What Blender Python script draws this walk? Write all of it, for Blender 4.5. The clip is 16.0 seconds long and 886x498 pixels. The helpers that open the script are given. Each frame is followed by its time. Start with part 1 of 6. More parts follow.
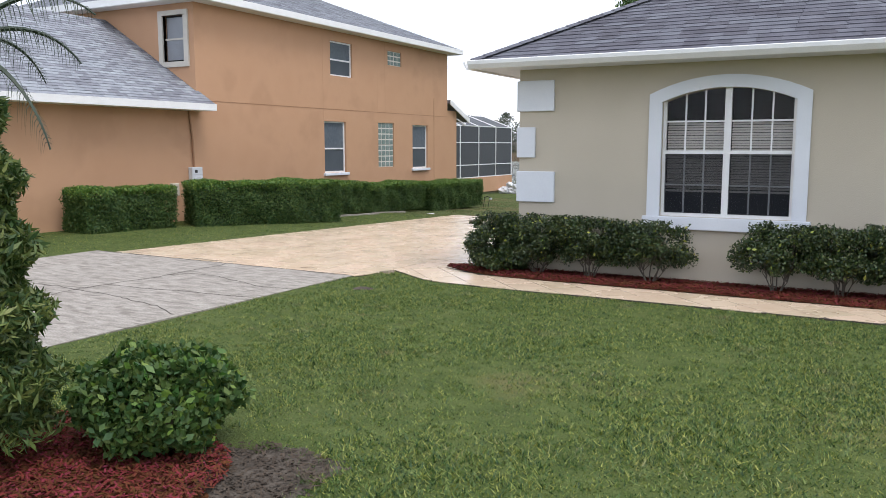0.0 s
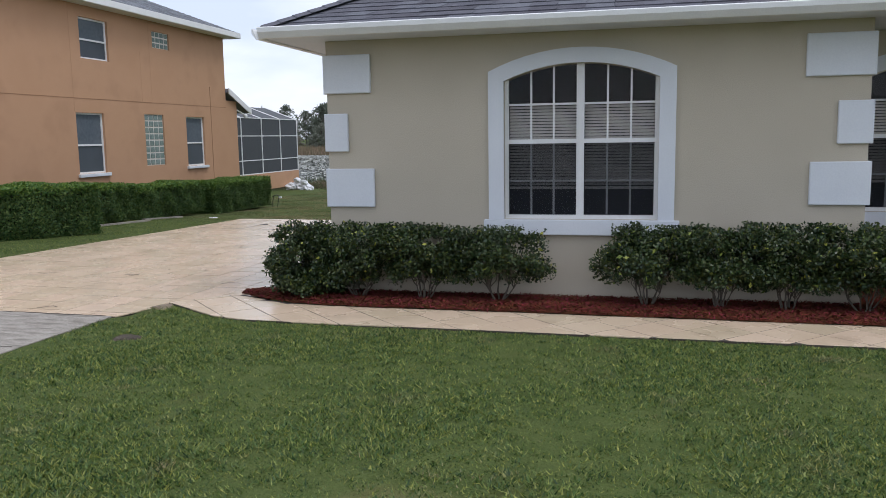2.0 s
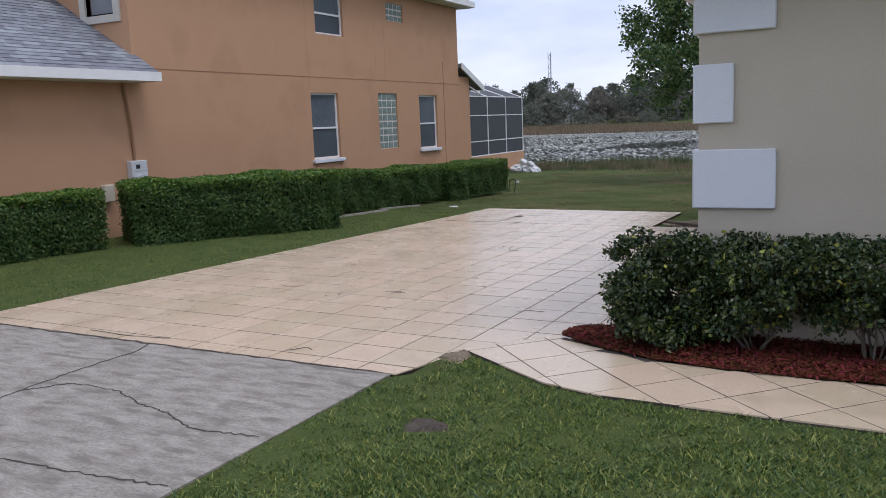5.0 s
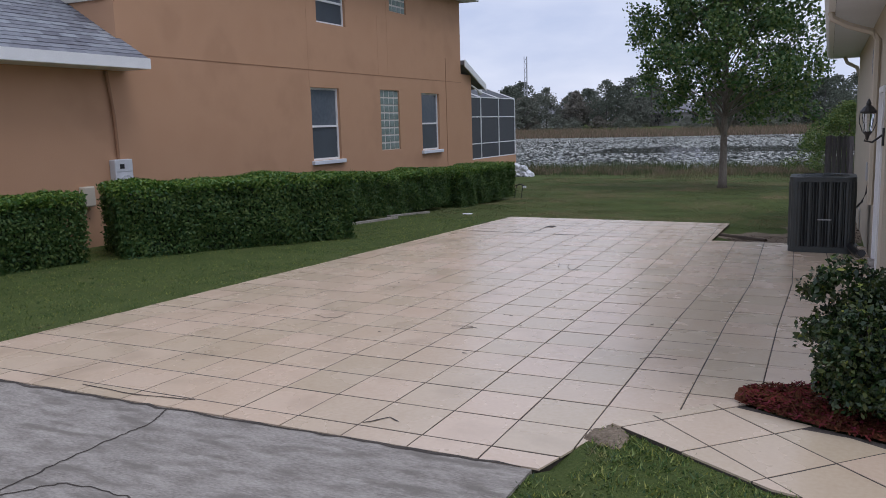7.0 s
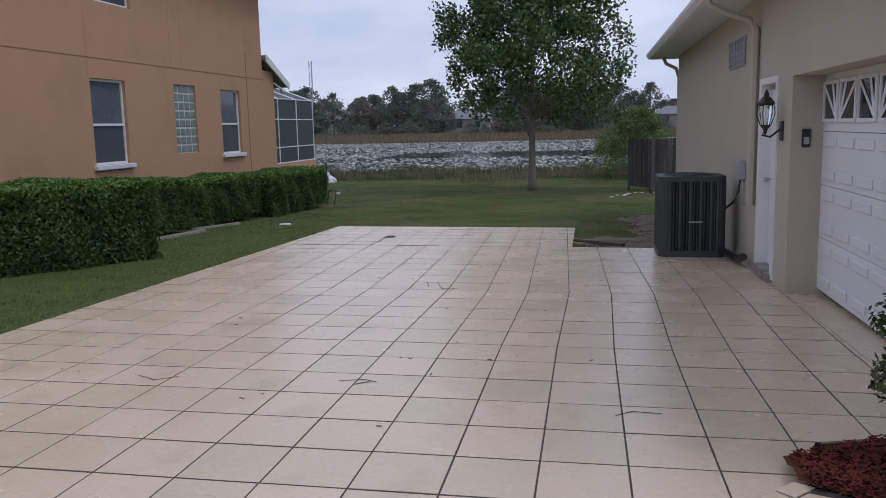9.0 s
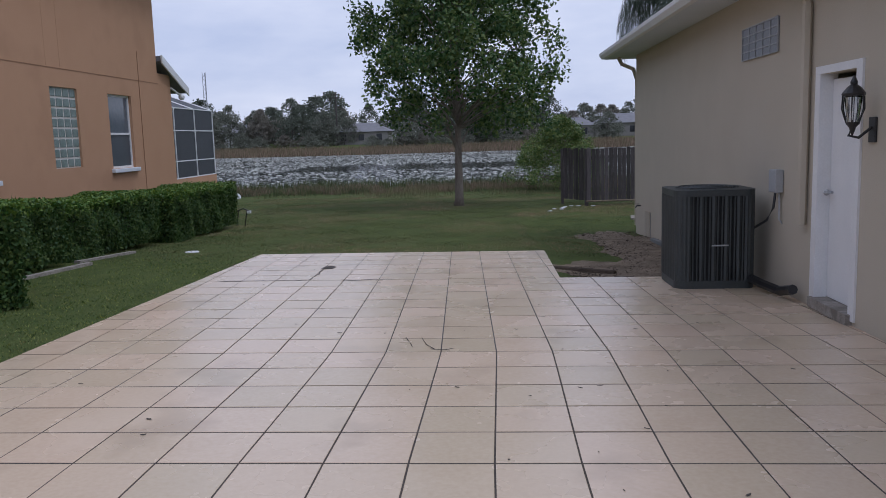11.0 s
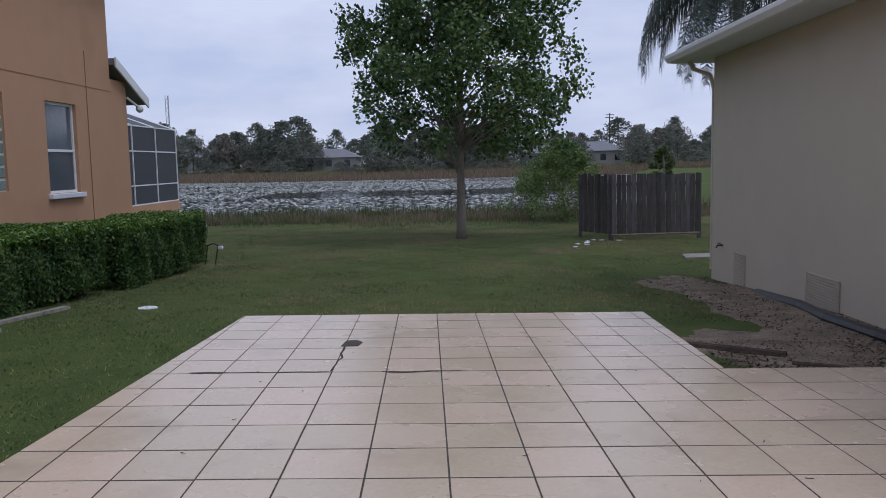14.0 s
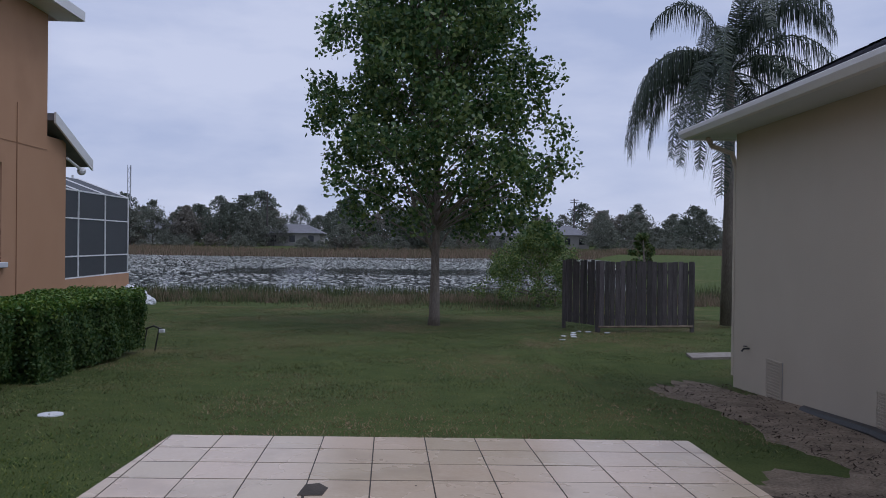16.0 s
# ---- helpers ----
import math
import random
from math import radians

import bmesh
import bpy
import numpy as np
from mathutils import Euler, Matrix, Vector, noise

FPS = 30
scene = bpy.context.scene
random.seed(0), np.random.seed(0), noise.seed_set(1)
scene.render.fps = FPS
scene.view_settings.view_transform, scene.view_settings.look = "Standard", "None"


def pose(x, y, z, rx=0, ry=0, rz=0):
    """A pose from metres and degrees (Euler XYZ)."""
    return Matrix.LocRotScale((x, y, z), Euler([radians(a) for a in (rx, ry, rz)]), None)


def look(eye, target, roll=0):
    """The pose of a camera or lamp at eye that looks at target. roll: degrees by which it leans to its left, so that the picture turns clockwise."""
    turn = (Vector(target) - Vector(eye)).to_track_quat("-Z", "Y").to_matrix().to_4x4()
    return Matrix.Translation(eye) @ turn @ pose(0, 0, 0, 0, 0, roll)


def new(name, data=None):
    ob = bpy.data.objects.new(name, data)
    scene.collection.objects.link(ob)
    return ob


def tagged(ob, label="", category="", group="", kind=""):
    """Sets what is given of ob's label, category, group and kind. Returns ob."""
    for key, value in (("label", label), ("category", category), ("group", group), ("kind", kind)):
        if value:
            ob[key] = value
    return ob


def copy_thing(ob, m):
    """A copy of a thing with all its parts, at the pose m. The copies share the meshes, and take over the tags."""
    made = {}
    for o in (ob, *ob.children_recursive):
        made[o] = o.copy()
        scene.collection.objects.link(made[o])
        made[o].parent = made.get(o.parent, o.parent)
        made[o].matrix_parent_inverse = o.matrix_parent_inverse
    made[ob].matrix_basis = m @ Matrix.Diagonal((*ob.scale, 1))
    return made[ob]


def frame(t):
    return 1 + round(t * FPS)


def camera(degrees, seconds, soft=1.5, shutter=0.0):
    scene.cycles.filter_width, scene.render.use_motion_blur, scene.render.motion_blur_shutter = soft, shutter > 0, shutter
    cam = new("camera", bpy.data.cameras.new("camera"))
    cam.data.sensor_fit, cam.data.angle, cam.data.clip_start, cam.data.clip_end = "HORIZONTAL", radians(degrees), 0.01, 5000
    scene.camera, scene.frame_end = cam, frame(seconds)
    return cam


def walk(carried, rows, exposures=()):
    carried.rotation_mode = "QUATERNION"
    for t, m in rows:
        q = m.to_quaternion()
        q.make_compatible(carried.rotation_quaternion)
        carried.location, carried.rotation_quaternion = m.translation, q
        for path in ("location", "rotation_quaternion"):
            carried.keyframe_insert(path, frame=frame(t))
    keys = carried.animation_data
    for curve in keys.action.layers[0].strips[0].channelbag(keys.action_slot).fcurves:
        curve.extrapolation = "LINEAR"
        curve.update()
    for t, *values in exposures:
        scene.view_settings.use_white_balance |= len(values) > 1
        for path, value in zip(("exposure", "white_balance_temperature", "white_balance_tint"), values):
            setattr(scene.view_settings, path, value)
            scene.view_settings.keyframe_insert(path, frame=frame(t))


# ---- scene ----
cam = camera(57.0, 16.0, soft=0.75)
PATH = [
    (0, (4.983, -11.803, 1.933), (4.045, -10.054, 1.683), -0.0),
    (0.5, (4.691, -11.337, 1.926), (4.008, -9.468, 1.728), -1.2),
    (1, (4.388, -10.8, 1.875), (3.81, -8.896, 1.673), -1.5),
    (1.5, (4.06, -10.238, 1.912), (3.554, -8.319, 1.659), -1.6),
    (2, (3.672, -9.593, 1.914), (3.221, -7.663, 1.643), -0.9),
    (2.5, (3.328, -9.077, 1.898), (2.925, -7.138, 1.621), -0.7),
    (3, (2.86, -8.556, 1.935), (2.267, -6.668, 1.647), -1.5),
    (3.5, (2.444, -7.978, 1.86), (1.635, -6.169, 1.587), -1.9),
    (4, (2.043, -7.616, 1.841), (1.198, -5.823, 1.567), -2.3),
    (4.5, (1.631, -7.242, 1.849), (0.753, -5.468, 1.563), -2.4),
    (5, (1.201, -6.861, 1.851), (0.289, -5.108, 1.546), -2.4),
    (5.2, (1.05, -6.741, 1.869), (0.124, -4.996, 1.555), -2.6),
    (7.3, (-0.839, -5.412, 1.754), (-1.638, -3.601, 1.462), -1.1),
    (7.5, (-1.008, -5.242, 1.728), (-1.759, -3.411, 1.441), -0.8),
    (8, (-1.315, -4.87, 1.687), (-1.942, -2.992, 1.402), -1.1),
    (8.5, (-1.637, -4.501, 1.651), (-2.126, -2.584, 1.361), -1.2),
    (9, (-1.963, -4.147, 1.654), (-2.318, -2.201, 1.356), -1.4),
    (9.5, (-2.305, -3.755, 1.654), (-2.552, -1.793, 1.351), -1.4),
    (9.7, (-2.4, -3.499, 1.614), (-2.618, -1.534, 1.315), -1.5),
    (11.8, (-3.491, -0.81, 1.55), (-3.587, 1.172, 1.296), -1.8),
    (12, (-3.584, -0.544, 1.538), (-3.679, 1.439, 1.29), -1.9),
    (12.5, (-3.82, 0.063, 1.504), (-3.904, 2.047, 1.264), -2.2),
    (13, (-4.017, 0.651, 1.473), (-4.09, 2.633, 1.211), -2.5),
    (13.5, (-4.173, 1.169, 1.473), (-4.233, 3.15, 1.204), -2.3),
    (14, (-4.339, 1.737, 1.472), (-4.364, 3.725, 1.262), -1.2),
    (14.5, (-4.453, 2.252, 1.46), (-4.451, 4.247, 1.321), -0.6),
    (15, (-4.573, 2.711, 1.506), (-4.53, 4.708, 1.415), 0.0),
    (15.5, (-4.659, 3.227, 1.52), (-4.582, 5.225, 1.469), 0.3),
    (16, (-4.638, 3.734, 1.476), (-4.569, 5.732, 1.46), 0.7),
]
walk(cam, [(t, look(eye, target, roll)) for t, eye, target, roll in PATH], exposures=[(0.0, 0.88, 6500, 10), (0.5, 0.52, 6480, 10), (1.0, 0.3, 6400, 10), (1.5, 0.22, 6350, 10), (2.0, 0.34, 6300, 10), (2.5, 0.42, 6280, 11), (3.5, 0.36, 6170, 12), (5.0, 0.16, 6080, 14), (8.5, -0.24, 5880, 15), (12.5, -0.24, 5790, 16), (14.5, -0.36, 5740, 16), (16.0, -0.5, 5690, 17)])

# ---- light and world ----
SUN_EL, SUN_ROT = radians(64), radians(252)
world = bpy.data.worlds.new("sky")
scene.world = world
world.use_nodes = True
wn, wl = world.node_tree.nodes, world.node_tree.links
wn.clear()
w_out = wn.new("ShaderNodeOutputWorld")
w_bg = wn.new("ShaderNodeBackground")
w_sky = wn.new("ShaderNodeTexSky")
w_sky.sky_type, w_sky.sun_disc = "NISHITA", False
w_sky.sun_elevation, w_sky.sun_rotation = SUN_EL, SUN_ROT
w_tc = wn.new("ShaderNodeTexCoord")
w_map = wn.new("ShaderNodeMapping")
w_map.inputs["Scale"].default_value = (1.6, 1.6, 5.0)
w_noise = wn.new("ShaderNodeTexNoise")
w_noise.inputs["Scale"].default_value, w_noise.inputs["Detail"].default_value = 2.2, 6.0
w_noise.inputs["Roughness"].default_value = 0.5
w_ramp = wn.new("ShaderNodeValToRGB")
w_ramp.color_ramp.elements[0].position, w_ramp.color_ramp.elements[0].color = 0.36, (6.6, 7.3, 9.0, 1)
w_ramp.color_ramp.elements[1].position, w_ramp.color_ramp.elements[1].color = 0.62, (9.4, 9.7, 10.6, 1)
w_mix = wn.new("ShaderNodeMix")
w_mix.data_type = "RGBA"
w_mix.inputs[0].default_value = 0.9
wl.new(w_tc.outputs["Generated"], w_map.inputs["Vector"])
wl.new(w_map.outputs[0], w_noise.inputs["Vector"])
wl.new(w_noise.outputs["Fac"], w_ramp.inputs[0])
wl.new(w_sky.outputs[0], w_mix.inputs[6])
wl.new(w_ramp.outputs[0], w_mix.inputs[7])
wl.new(w_mix.outputs[2], w_bg.inputs["Color"])
w_bg.inputs["Strength"].default_value = 0.095
wl.new(w_bg.outputs[0], w_out.inputs[0])

sun = new("sun", bpy.data.lights.new("sun", "SUN"))
sun.data.energy, sun.data.angle, sun.data.color = 1.1, radians(25), (1.0, 0.97, 0.92)
sun.matrix_world = look((9.5, -3.1, 20.5), (0, 0, 0))

# ---- materials ----


def mat(name, a, b, rough=0.8, scale=6.0, fine=60.0, bump=0.2, spec=0.5, metal=0.0, per=None, spread=0.15, patch=None, patch_scale=0.6, patch_at=0.6, bump_dist=0.01, stretch=None):
    """A surface with two colours mixed by large and fine noise, a third in patches, and a fine relief."""
    m = bpy.data.materials.new(name)
    m.use_nodes = True
    n, l = m.node_tree.nodes, m.node_tree.links
    bs = n["Principled BSDF"]
    bs.inputs["Roughness"].default_value, bs.inputs["Metallic"].default_value = rough, metal
    bs.inputs["Specular IOR Level"].default_value = spec
    geo = n.new("ShaderNodeNewGeometry")
    vec = geo.outputs["Position"]
    if stretch:
        mp = n.new("ShaderNodeMapping")
        mp.inputs["Scale"].default_value = stretch
        l.new(vec, mp.inputs["Vector"])
        vec = mp.outputs[0]

    def noisy(s, detail=4.0):
        t = n.new("ShaderNodeTexNoise")
        t.inputs["Scale"].default_value, t.inputs["Detail"].default_value = s, detail
        l.new(vec, t.inputs["Vector"])
        return t.outputs["Fac"]

    def mixed(f, c1, c2):
        x = n.new("ShaderNodeMix")
        x.data_type = "RGBA"
        l.new(f, x.inputs[0])
        for k, c in ((6, c1), (7, c2)):
            if isinstance(c, tuple):
                x.inputs[k].default_value = (*c, 1)
            else:
                l.new(c, x.inputs[k])
        return x.outputs[2]

    def ranged(f, lo, hi):
        r = n.new("ShaderNodeMapRange")
        r.inputs[1].default_value, r.inputs[2].default_value = lo, hi
        l.new(f, r.inputs[0])
        return r.outputs[0]

    big, small = noisy(scale), noisy(fine)
    add = n.new("ShaderNodeMath")
    add.operation = "ADD"
    l.new(big, add.inputs[0])
    l.new(small, add.inputs[1])
    col = mixed(ranged(add.outputs[0], 0.7, 1.3), a, b)
    if patch:
        col = mixed(ranged(noisy(patch_scale, 6.0), patch_at - 0.06, patch_at + 0.08), col, patch)
    if per:
        src = n.new("ShaderNodeObjectInfo").outputs["Random"] if per == "object" else geo.outputs["Random Per Island"]
        hsv = n.new("ShaderNodeHueSaturation")
        r = n.new("ShaderNodeMapRange")
        r.inputs[3].default_value, r.inputs[4].default_value = 1 - spread, 1 + spread
        l.new(src, r.inputs[0])
        l.new(r.outputs[0], hsv.inputs["Value"])
        r2 = n.new("ShaderNodeMapRange")
        r2.inputs[3].default_value, r2.inputs[4].default_value = 0.5 + spread * 0.1, 0.5 - spread * 0.1
        l.new(src, r2.inputs[0])
        l.new(r2.outputs[0], hsv.inputs["Hue"])
        l.new(col, hsv.inputs["Color"])
        col = hsv.outputs[0]
    l.new(col, bs.inputs["Base Color"])
    if bump:
        bp = n.new("ShaderNodeBump")
        bp.inputs["Strength"].default_value, bp.inputs["Distance"].default_value = bump, bump_dist
        l.new(small, bp.inputs["Height"])
        l.new(bp.outputs[0], bs.inputs["Normal"])
    rr = n.new("ShaderNodeMapRange")
    rr.inputs[3].default_value, rr.inputs[4].default_value = max(0.02, rough - 0.08), min(1, rough + 0.08)
    l.new(big, rr.inputs[0])
    l.new(rr.outputs[0], bs.inputs["Roughness"])
    return m


def glassy(name, color, rough=0.05):
    m = bpy.data.materials.new(name)
    m.use_nodes = True
    bs = m.node_tree.nodes["Principled BSDF"]
    bs.inputs["Base Color"].default_value = (*color, 1)
    bs.inputs["Roughness"].default_value = rough
    bs.inputs["Transmission Weight"].default_value = 1.0
    bs.inputs["IOR"].default_value = 1.45
    return m


def leafy(name, a, b, per="island", spread=0.45, rough=0.55, trans=0.25, scale=3.0, fine=25.0, **more):
    m = mat(name, a, b, rough=rough, scale=scale, fine=fine, bump=0.0, per=per, spread=spread, **more)
    n, l = m.node_tree.nodes, m.node_tree.links
    bs, out = n["Principled BSDF"], n["Material Output"]
    tl = n.new("ShaderNodeBsdfTranslucent")
    src = bs.inputs["Base Color"].links[0].from_socket
    l.new(src, tl.inputs["Color"])
    mx = n.new("ShaderNodeMixShader")
    mx.inputs[0].default_value = trans
    l.new(bs.outputs[0], mx.inputs[1])
    l.new(tl.outputs[0], mx.inputs[2])
    l.new(mx.outputs[0], out.inputs["Surface"])
    return m


M_CREAM = mat("cream_stucco", (0.47, 0.42, 0.335), (0.53, 0.475, 0.385), 0.9, 1.2, 90, 0.35, 0.2)
M_WHITE = mat("white_paint", (0.63, 0.655, 0.70), (0.69, 0.715, 0.755), 0.6, 2.0, 60, 0.08)
M_TRIMW = mat("white_trim", (0.72, 0.72, 0.72), (0.80, 0.80, 0.80), 0.45, 3.0, 70, 0.05)
M_ORANGE = mat("orange_stucco", (0.46, 0.268, 0.16), (0.52, 0.315, 0.195), 0.9, 0.8, 70, 0.35, 0.2, patch=(0.448, 0.264, 0.16), patch_scale=0.8, patch_at=0.56)
M_SHINGLE = mat("dark_shingle", (0.085, 0.085, 0.105), (0.14, 0.14, 0.165), 0.9, 4.0, 90, 0.5, 0.2, per="island", spread=0.28)
M_SHINGLE_N = mat("grey_shingle", (0.19, 0.20, 0.225), (0.28, 0.29, 0.32), 0.9, 4.0, 90, 0.5, 0.2, per="island", spread=0.26)
M_TILE = mat("beige_tile", (0.56, 0.435, 0.31), (0.62, 0.495, 0.365), 0.27, 1.6, 35, 0.06, 0.5, per="object", spread=0.07, patch=(0.50, 0.39, 0.28), patch_scale=1.7, patch_at=0.62, bump_dist=0.004)
M_TILE_I = mat("beige_tile_cut", (0.56, 0.435, 0.31), (0.62, 0.495, 0.365), 0.27, 1.6, 35, 0.06, 0.5, per="island", spread=0.07, patch=(0.50, 0.39, 0.28), patch_scale=1.7, patch_at=0.62, bump_dist=0.004)
M_GROUT = mat("dark_grout", (0.045, 0.036, 0.03), (0.085, 0.068, 0.055), 0.95, 5, 60, 0.4)
M_CONCRETE = mat("worn_concrete", (0.22, 0.197, 0.172), (0.42, 0.383, 0.342), 0.92, 7.0, 55, 0.9, 0.2, patch=(0.215, 0.193, 0.168), patch_scale=6.0, patch_at=0.58, bump_dist=0.015, stretch=(0.6, 1.7, 1))
M_SOIL = mat("sandy_soil", (0.13, 0.10, 0.074), (0.31, 0.25, 0.185), 0.95, 3.5, 40, 0.9, 0.1, bump_dist=0.03)
M_DARKSOIL = mat("dark_ground", (0.045, 0.037, 0.03), (0.12, 0.10, 0.082), 0.95, 9, 45, 0.8, 0.1, bump_dist=0.02)
M_MULCH = mat("red_mulch", (0.085, 0.024, 0.017), (0.175, 0.045, 0.028), 0.95, 5, 50, 0.6, 0.1, per="island", spread=0.4, bump_dist=0.02)
M_LAWN = mat("lawn_soil", (0.055, 0.08, 0.022), (0.105, 0.13, 0.042), 0.95, 2.5, 55, 0.9, 0.1, patch=(0.155, 0.135, 0.06), patch_scale=0.45, patch_at=0.66, bump_dist=0.03)
M_GRASS = leafy("grass_blade", (0.052, 0.10, 0.018), (0.172, 0.245, 0.056), spread=0.75, rough=0.55, scale=9.0, fine=40.0, patch=(0.185, 0.18, 0.085), patch_scale=1.6, patch_at=0.66)
M_GRASSL = leafy("pale_grass_blade", (0.12, 0.18, 0.04), (0.20, 0.265, 0.075), spread=0.5, rough=0.5, scale=7.0, fine=40.0, patch=(0.26, 0.24, 0.12), patch_scale=1.2, patch_at=0.6)
M_GRASSB = leafy("dry_grass_blade", (0.082, 0.115, 0.036), (0.160, 0.180, 0.064), spread=0.45, rough=0.6, scale=2.5, fine=20.0, patch=(0.29, 0.23, 0.12), patch_scale=0.32, patch_at=0.5)
M_DRYGRASS = leafy("dry_reed", (0.16, 0.12, 0.072), (0.25, 0.195, 0.125), spread=0.4, rough=0.8, trans=0.1)
M_BANK = leafy("bank_grass", (0.12, 0.115, 0.052), (0.21, 0.18, 0.095), spread=0.45, rough=0.8, trans=0.1, scale=0.5, fine=4.0, patch=(0.085, 0.12, 0.04), patch_scale=0.18, patch_at=0.5)
M_REED = leafy("green_reed", (0.05, 0.075, 0.025), (0.10, 0.12, 0.045), spread=0.4, rough=0.7)
M_HEDGE = leafy("hedge_leaf", (0.038, 0.084, 0.016), (0.07, 0.13, 0.027), spread=0.4, rough=0.65)
M_HEDGETOP = leafy("pale_hedge_leaf", (0.075, 0.155, 0.02), (0.12, 0.215, 0.035), spread=0.4, rough=0.5)
M_SHRUB = leafy("shrub_leaf", (0.017, 0.036, 0.009), (0.040, 0.070, 0.017), spread=0.65, rough=0.42, trans=0.08)
M_SHRUBY = leafy("young_shrub_leaf", (0.20, 0.26, 0.04), (0.26, 0.30, 0.06), spread=0.4)
# near-black green: the shade deep inside a hedge, put into the colour
M_HEDGESHADE = mat("hedge_inner_shade", (0.008, 0.014, 0.005), (0.02, 0.03, 0.01), 0.95, 6, 30, 0.6)
M_TREELEAF = leafy("tree_leaf", (0.06, 0.12, 0.032), (0.108, 0.18, 0.05), spread=0.55, rough=0.5, trans=0.3)
M_WILLOW = leafy("willow_leaf", (0.10, 0.16, 0.04), (0.17, 0.24, 0.065), spread=0.4, trans=0.3)
M_PALMLEAF = leafy("palm_leaf", (0.035, 0.055, 0.035), (0.06, 0.085, 0.05), spread=0.5, rough=0.5, trans=0.2)
M_CEDAR = leafy("conifer_leaf", (0.055, 0.095, 0.022), (0.11, 0.16, 0.04), spread=0.5, trans=0.2)
# far-shore leaves, paled and greyed: distance haze mixed into the colour
M_HAZELEAF = leafy("hazed_leaf", (0.15, 0.165, 0.132), (0.215, 0.225, 0.18), per="island", spread=0.2, rough=0.95, trans=0.35)
M_BARK = mat("grey_bark", (0.16, 0.13, 0.11), (0.30, 0.26, 0.22), 0.9, 4, 40, 0.9, 0.2, bump_dist=0.03, stretch=(1, 1, 0.3))
M_STEM = mat("shrub_stem", (0.07, 0.058, 0.046), (0.14, 0.115, 0.088), 0.9, 8, 60, 0.5)
M_GLASS = mat("dark_pane", (0.012, 0.013, 0.016), (0.022, 0.024, 0.03), 0.06, 1, 10, 0.0, 0.6)
M_BLIND = mat("blind_slat", (0.62, 0.57, 0.52), (0.70, 0.64, 0.58), 0.6, 4, 40, 0.05)
# upper panes: the sky's blue-grey reflection is part of the base colour
M_SKYPANE = mat("sky_tinted_pane", (0.10, 0.12, 0.145), (0.14, 0.16, 0.185), 0.08, 1, 10, 0.0, 0.6)
M_LOWPANE = mat("screened_pane", (0.062, 0.074, 0.09), (0.085, 0.098, 0.115), 0.22, 1, 120, 0.05, 0.5)
M_SURROUND = mat("cream_surround", (0.50, 0.47, 0.42), (0.58, 0.55, 0.49), 0.8, 3, 60, 0.2, 0.3)
M_SHADE = mat("roller_shade", (0.20, 0.215, 0.235), (0.27, 0.285, 0.31), 0.35, 2, 40, 0.05)
M_GDOOR = mat("garage_white", (0.74, 0.74, 0.76), (0.80, 0.80, 0.82), 0.45, 1.5, 50, 0.12)
M_BLACK = mat("black_metal", (0.012, 0.012, 0.013), (0.03, 0.03, 0.032), 0.4, 5, 60, 0.1)
M_AC = mat("grey_green_metal", (0.035, 0.042, 0.043), (0.055, 0.062, 0.062), 0.5, 3, 50, 0.1)
M_ACIN = mat("dark_louvre", (0.01, 0.011, 0.012), (0.02, 0.021, 0.022), 0.7, 3, 50, 0.1)
M_GREY = mat("grey_metal", (0.36, 0.37, 0.385), (0.45, 0.46, 0.475), 0.45, 3, 50, 0.1, metal=0.2)
M_METER = mat("pale_grey_enamel", (0.50, 0.51, 0.53), (0.60, 0.61, 0.63), 0.45, 3, 50, 0.1)
M_WOOD = mat("weathered_wood", (0.06, 0.052, 0.052), (0.135, 0.12, 0.118), 0.9, 3, 30, 0.7, 0.2, per="object", spread=0.35, stretch=(6, 6, 0.7))
M_TIMBER = mat("rotten_timber", (0.045, 0.035, 0.028), (0.10, 0.075, 0.055), 0.95, 4, 40, 0.8, 0.2, bump_dist=0.02)
M_SCREEN = mat("insect_screen", (0.030, 0.035, 0.04), (0.05, 0.055, 0.06), 0.6, 1, 120, 0.2)
M_BAG = mat("white_sack", (0.62, 0.63, 0.66), (0.78, 0.79, 0.82), 0.6, 5, 30, 0.5, bump_dist=0.02)
M_BLOCK = mat("glass_block", (0.14, 0.19, 0.175), (0.27, 0.33, 0.31), 0.12, 6, 40, 0.3)
M_MORTAR = mat("white_mortar", (0.60, 0.57, 0.52), (0.68, 0.65, 0.60), 0.9, 5, 60, 0.3)
M_PAD = leafy("lily_pad", (0.24, 0.255, 0.225), (0.44, 0.45, 0.41), spread=0.5, rough=0.75, trans=0.0)
M_FARWALL = mat("far_wall", (0.27, 0.255, 0.24), (0.34, 0.32, 0.30), 0.9, 1, 10, 0.1)
M_FARROOF = mat("far_roof", (0.16, 0.16, 0.175), (0.22, 0.22, 0.24), 0.9, 1, 10, 0.1)
M_GASKET = mat("conduit_brown", (0.27, 0.14, 0.075), (0.33, 0.175, 0.095), 0.7, 4, 40, 0.1)
M_LAMPGLASS = glassy("lantern_glass", (0.9, 0.92, 0.92), 0.08)

# near-black, so that an unlit interior is held in the colour
M_ROOMSHADE = mat("room_shade", (0.02, 0.019, 0.018), (0.03, 0.028, 0.026), 0.9, 2, 20, 0.0)
M_CRACK = mat("crack_filler", (0.04, 0.033, 0.027), (0.085, 0.07, 0.058), 0.95, 6, 60, 0.3)

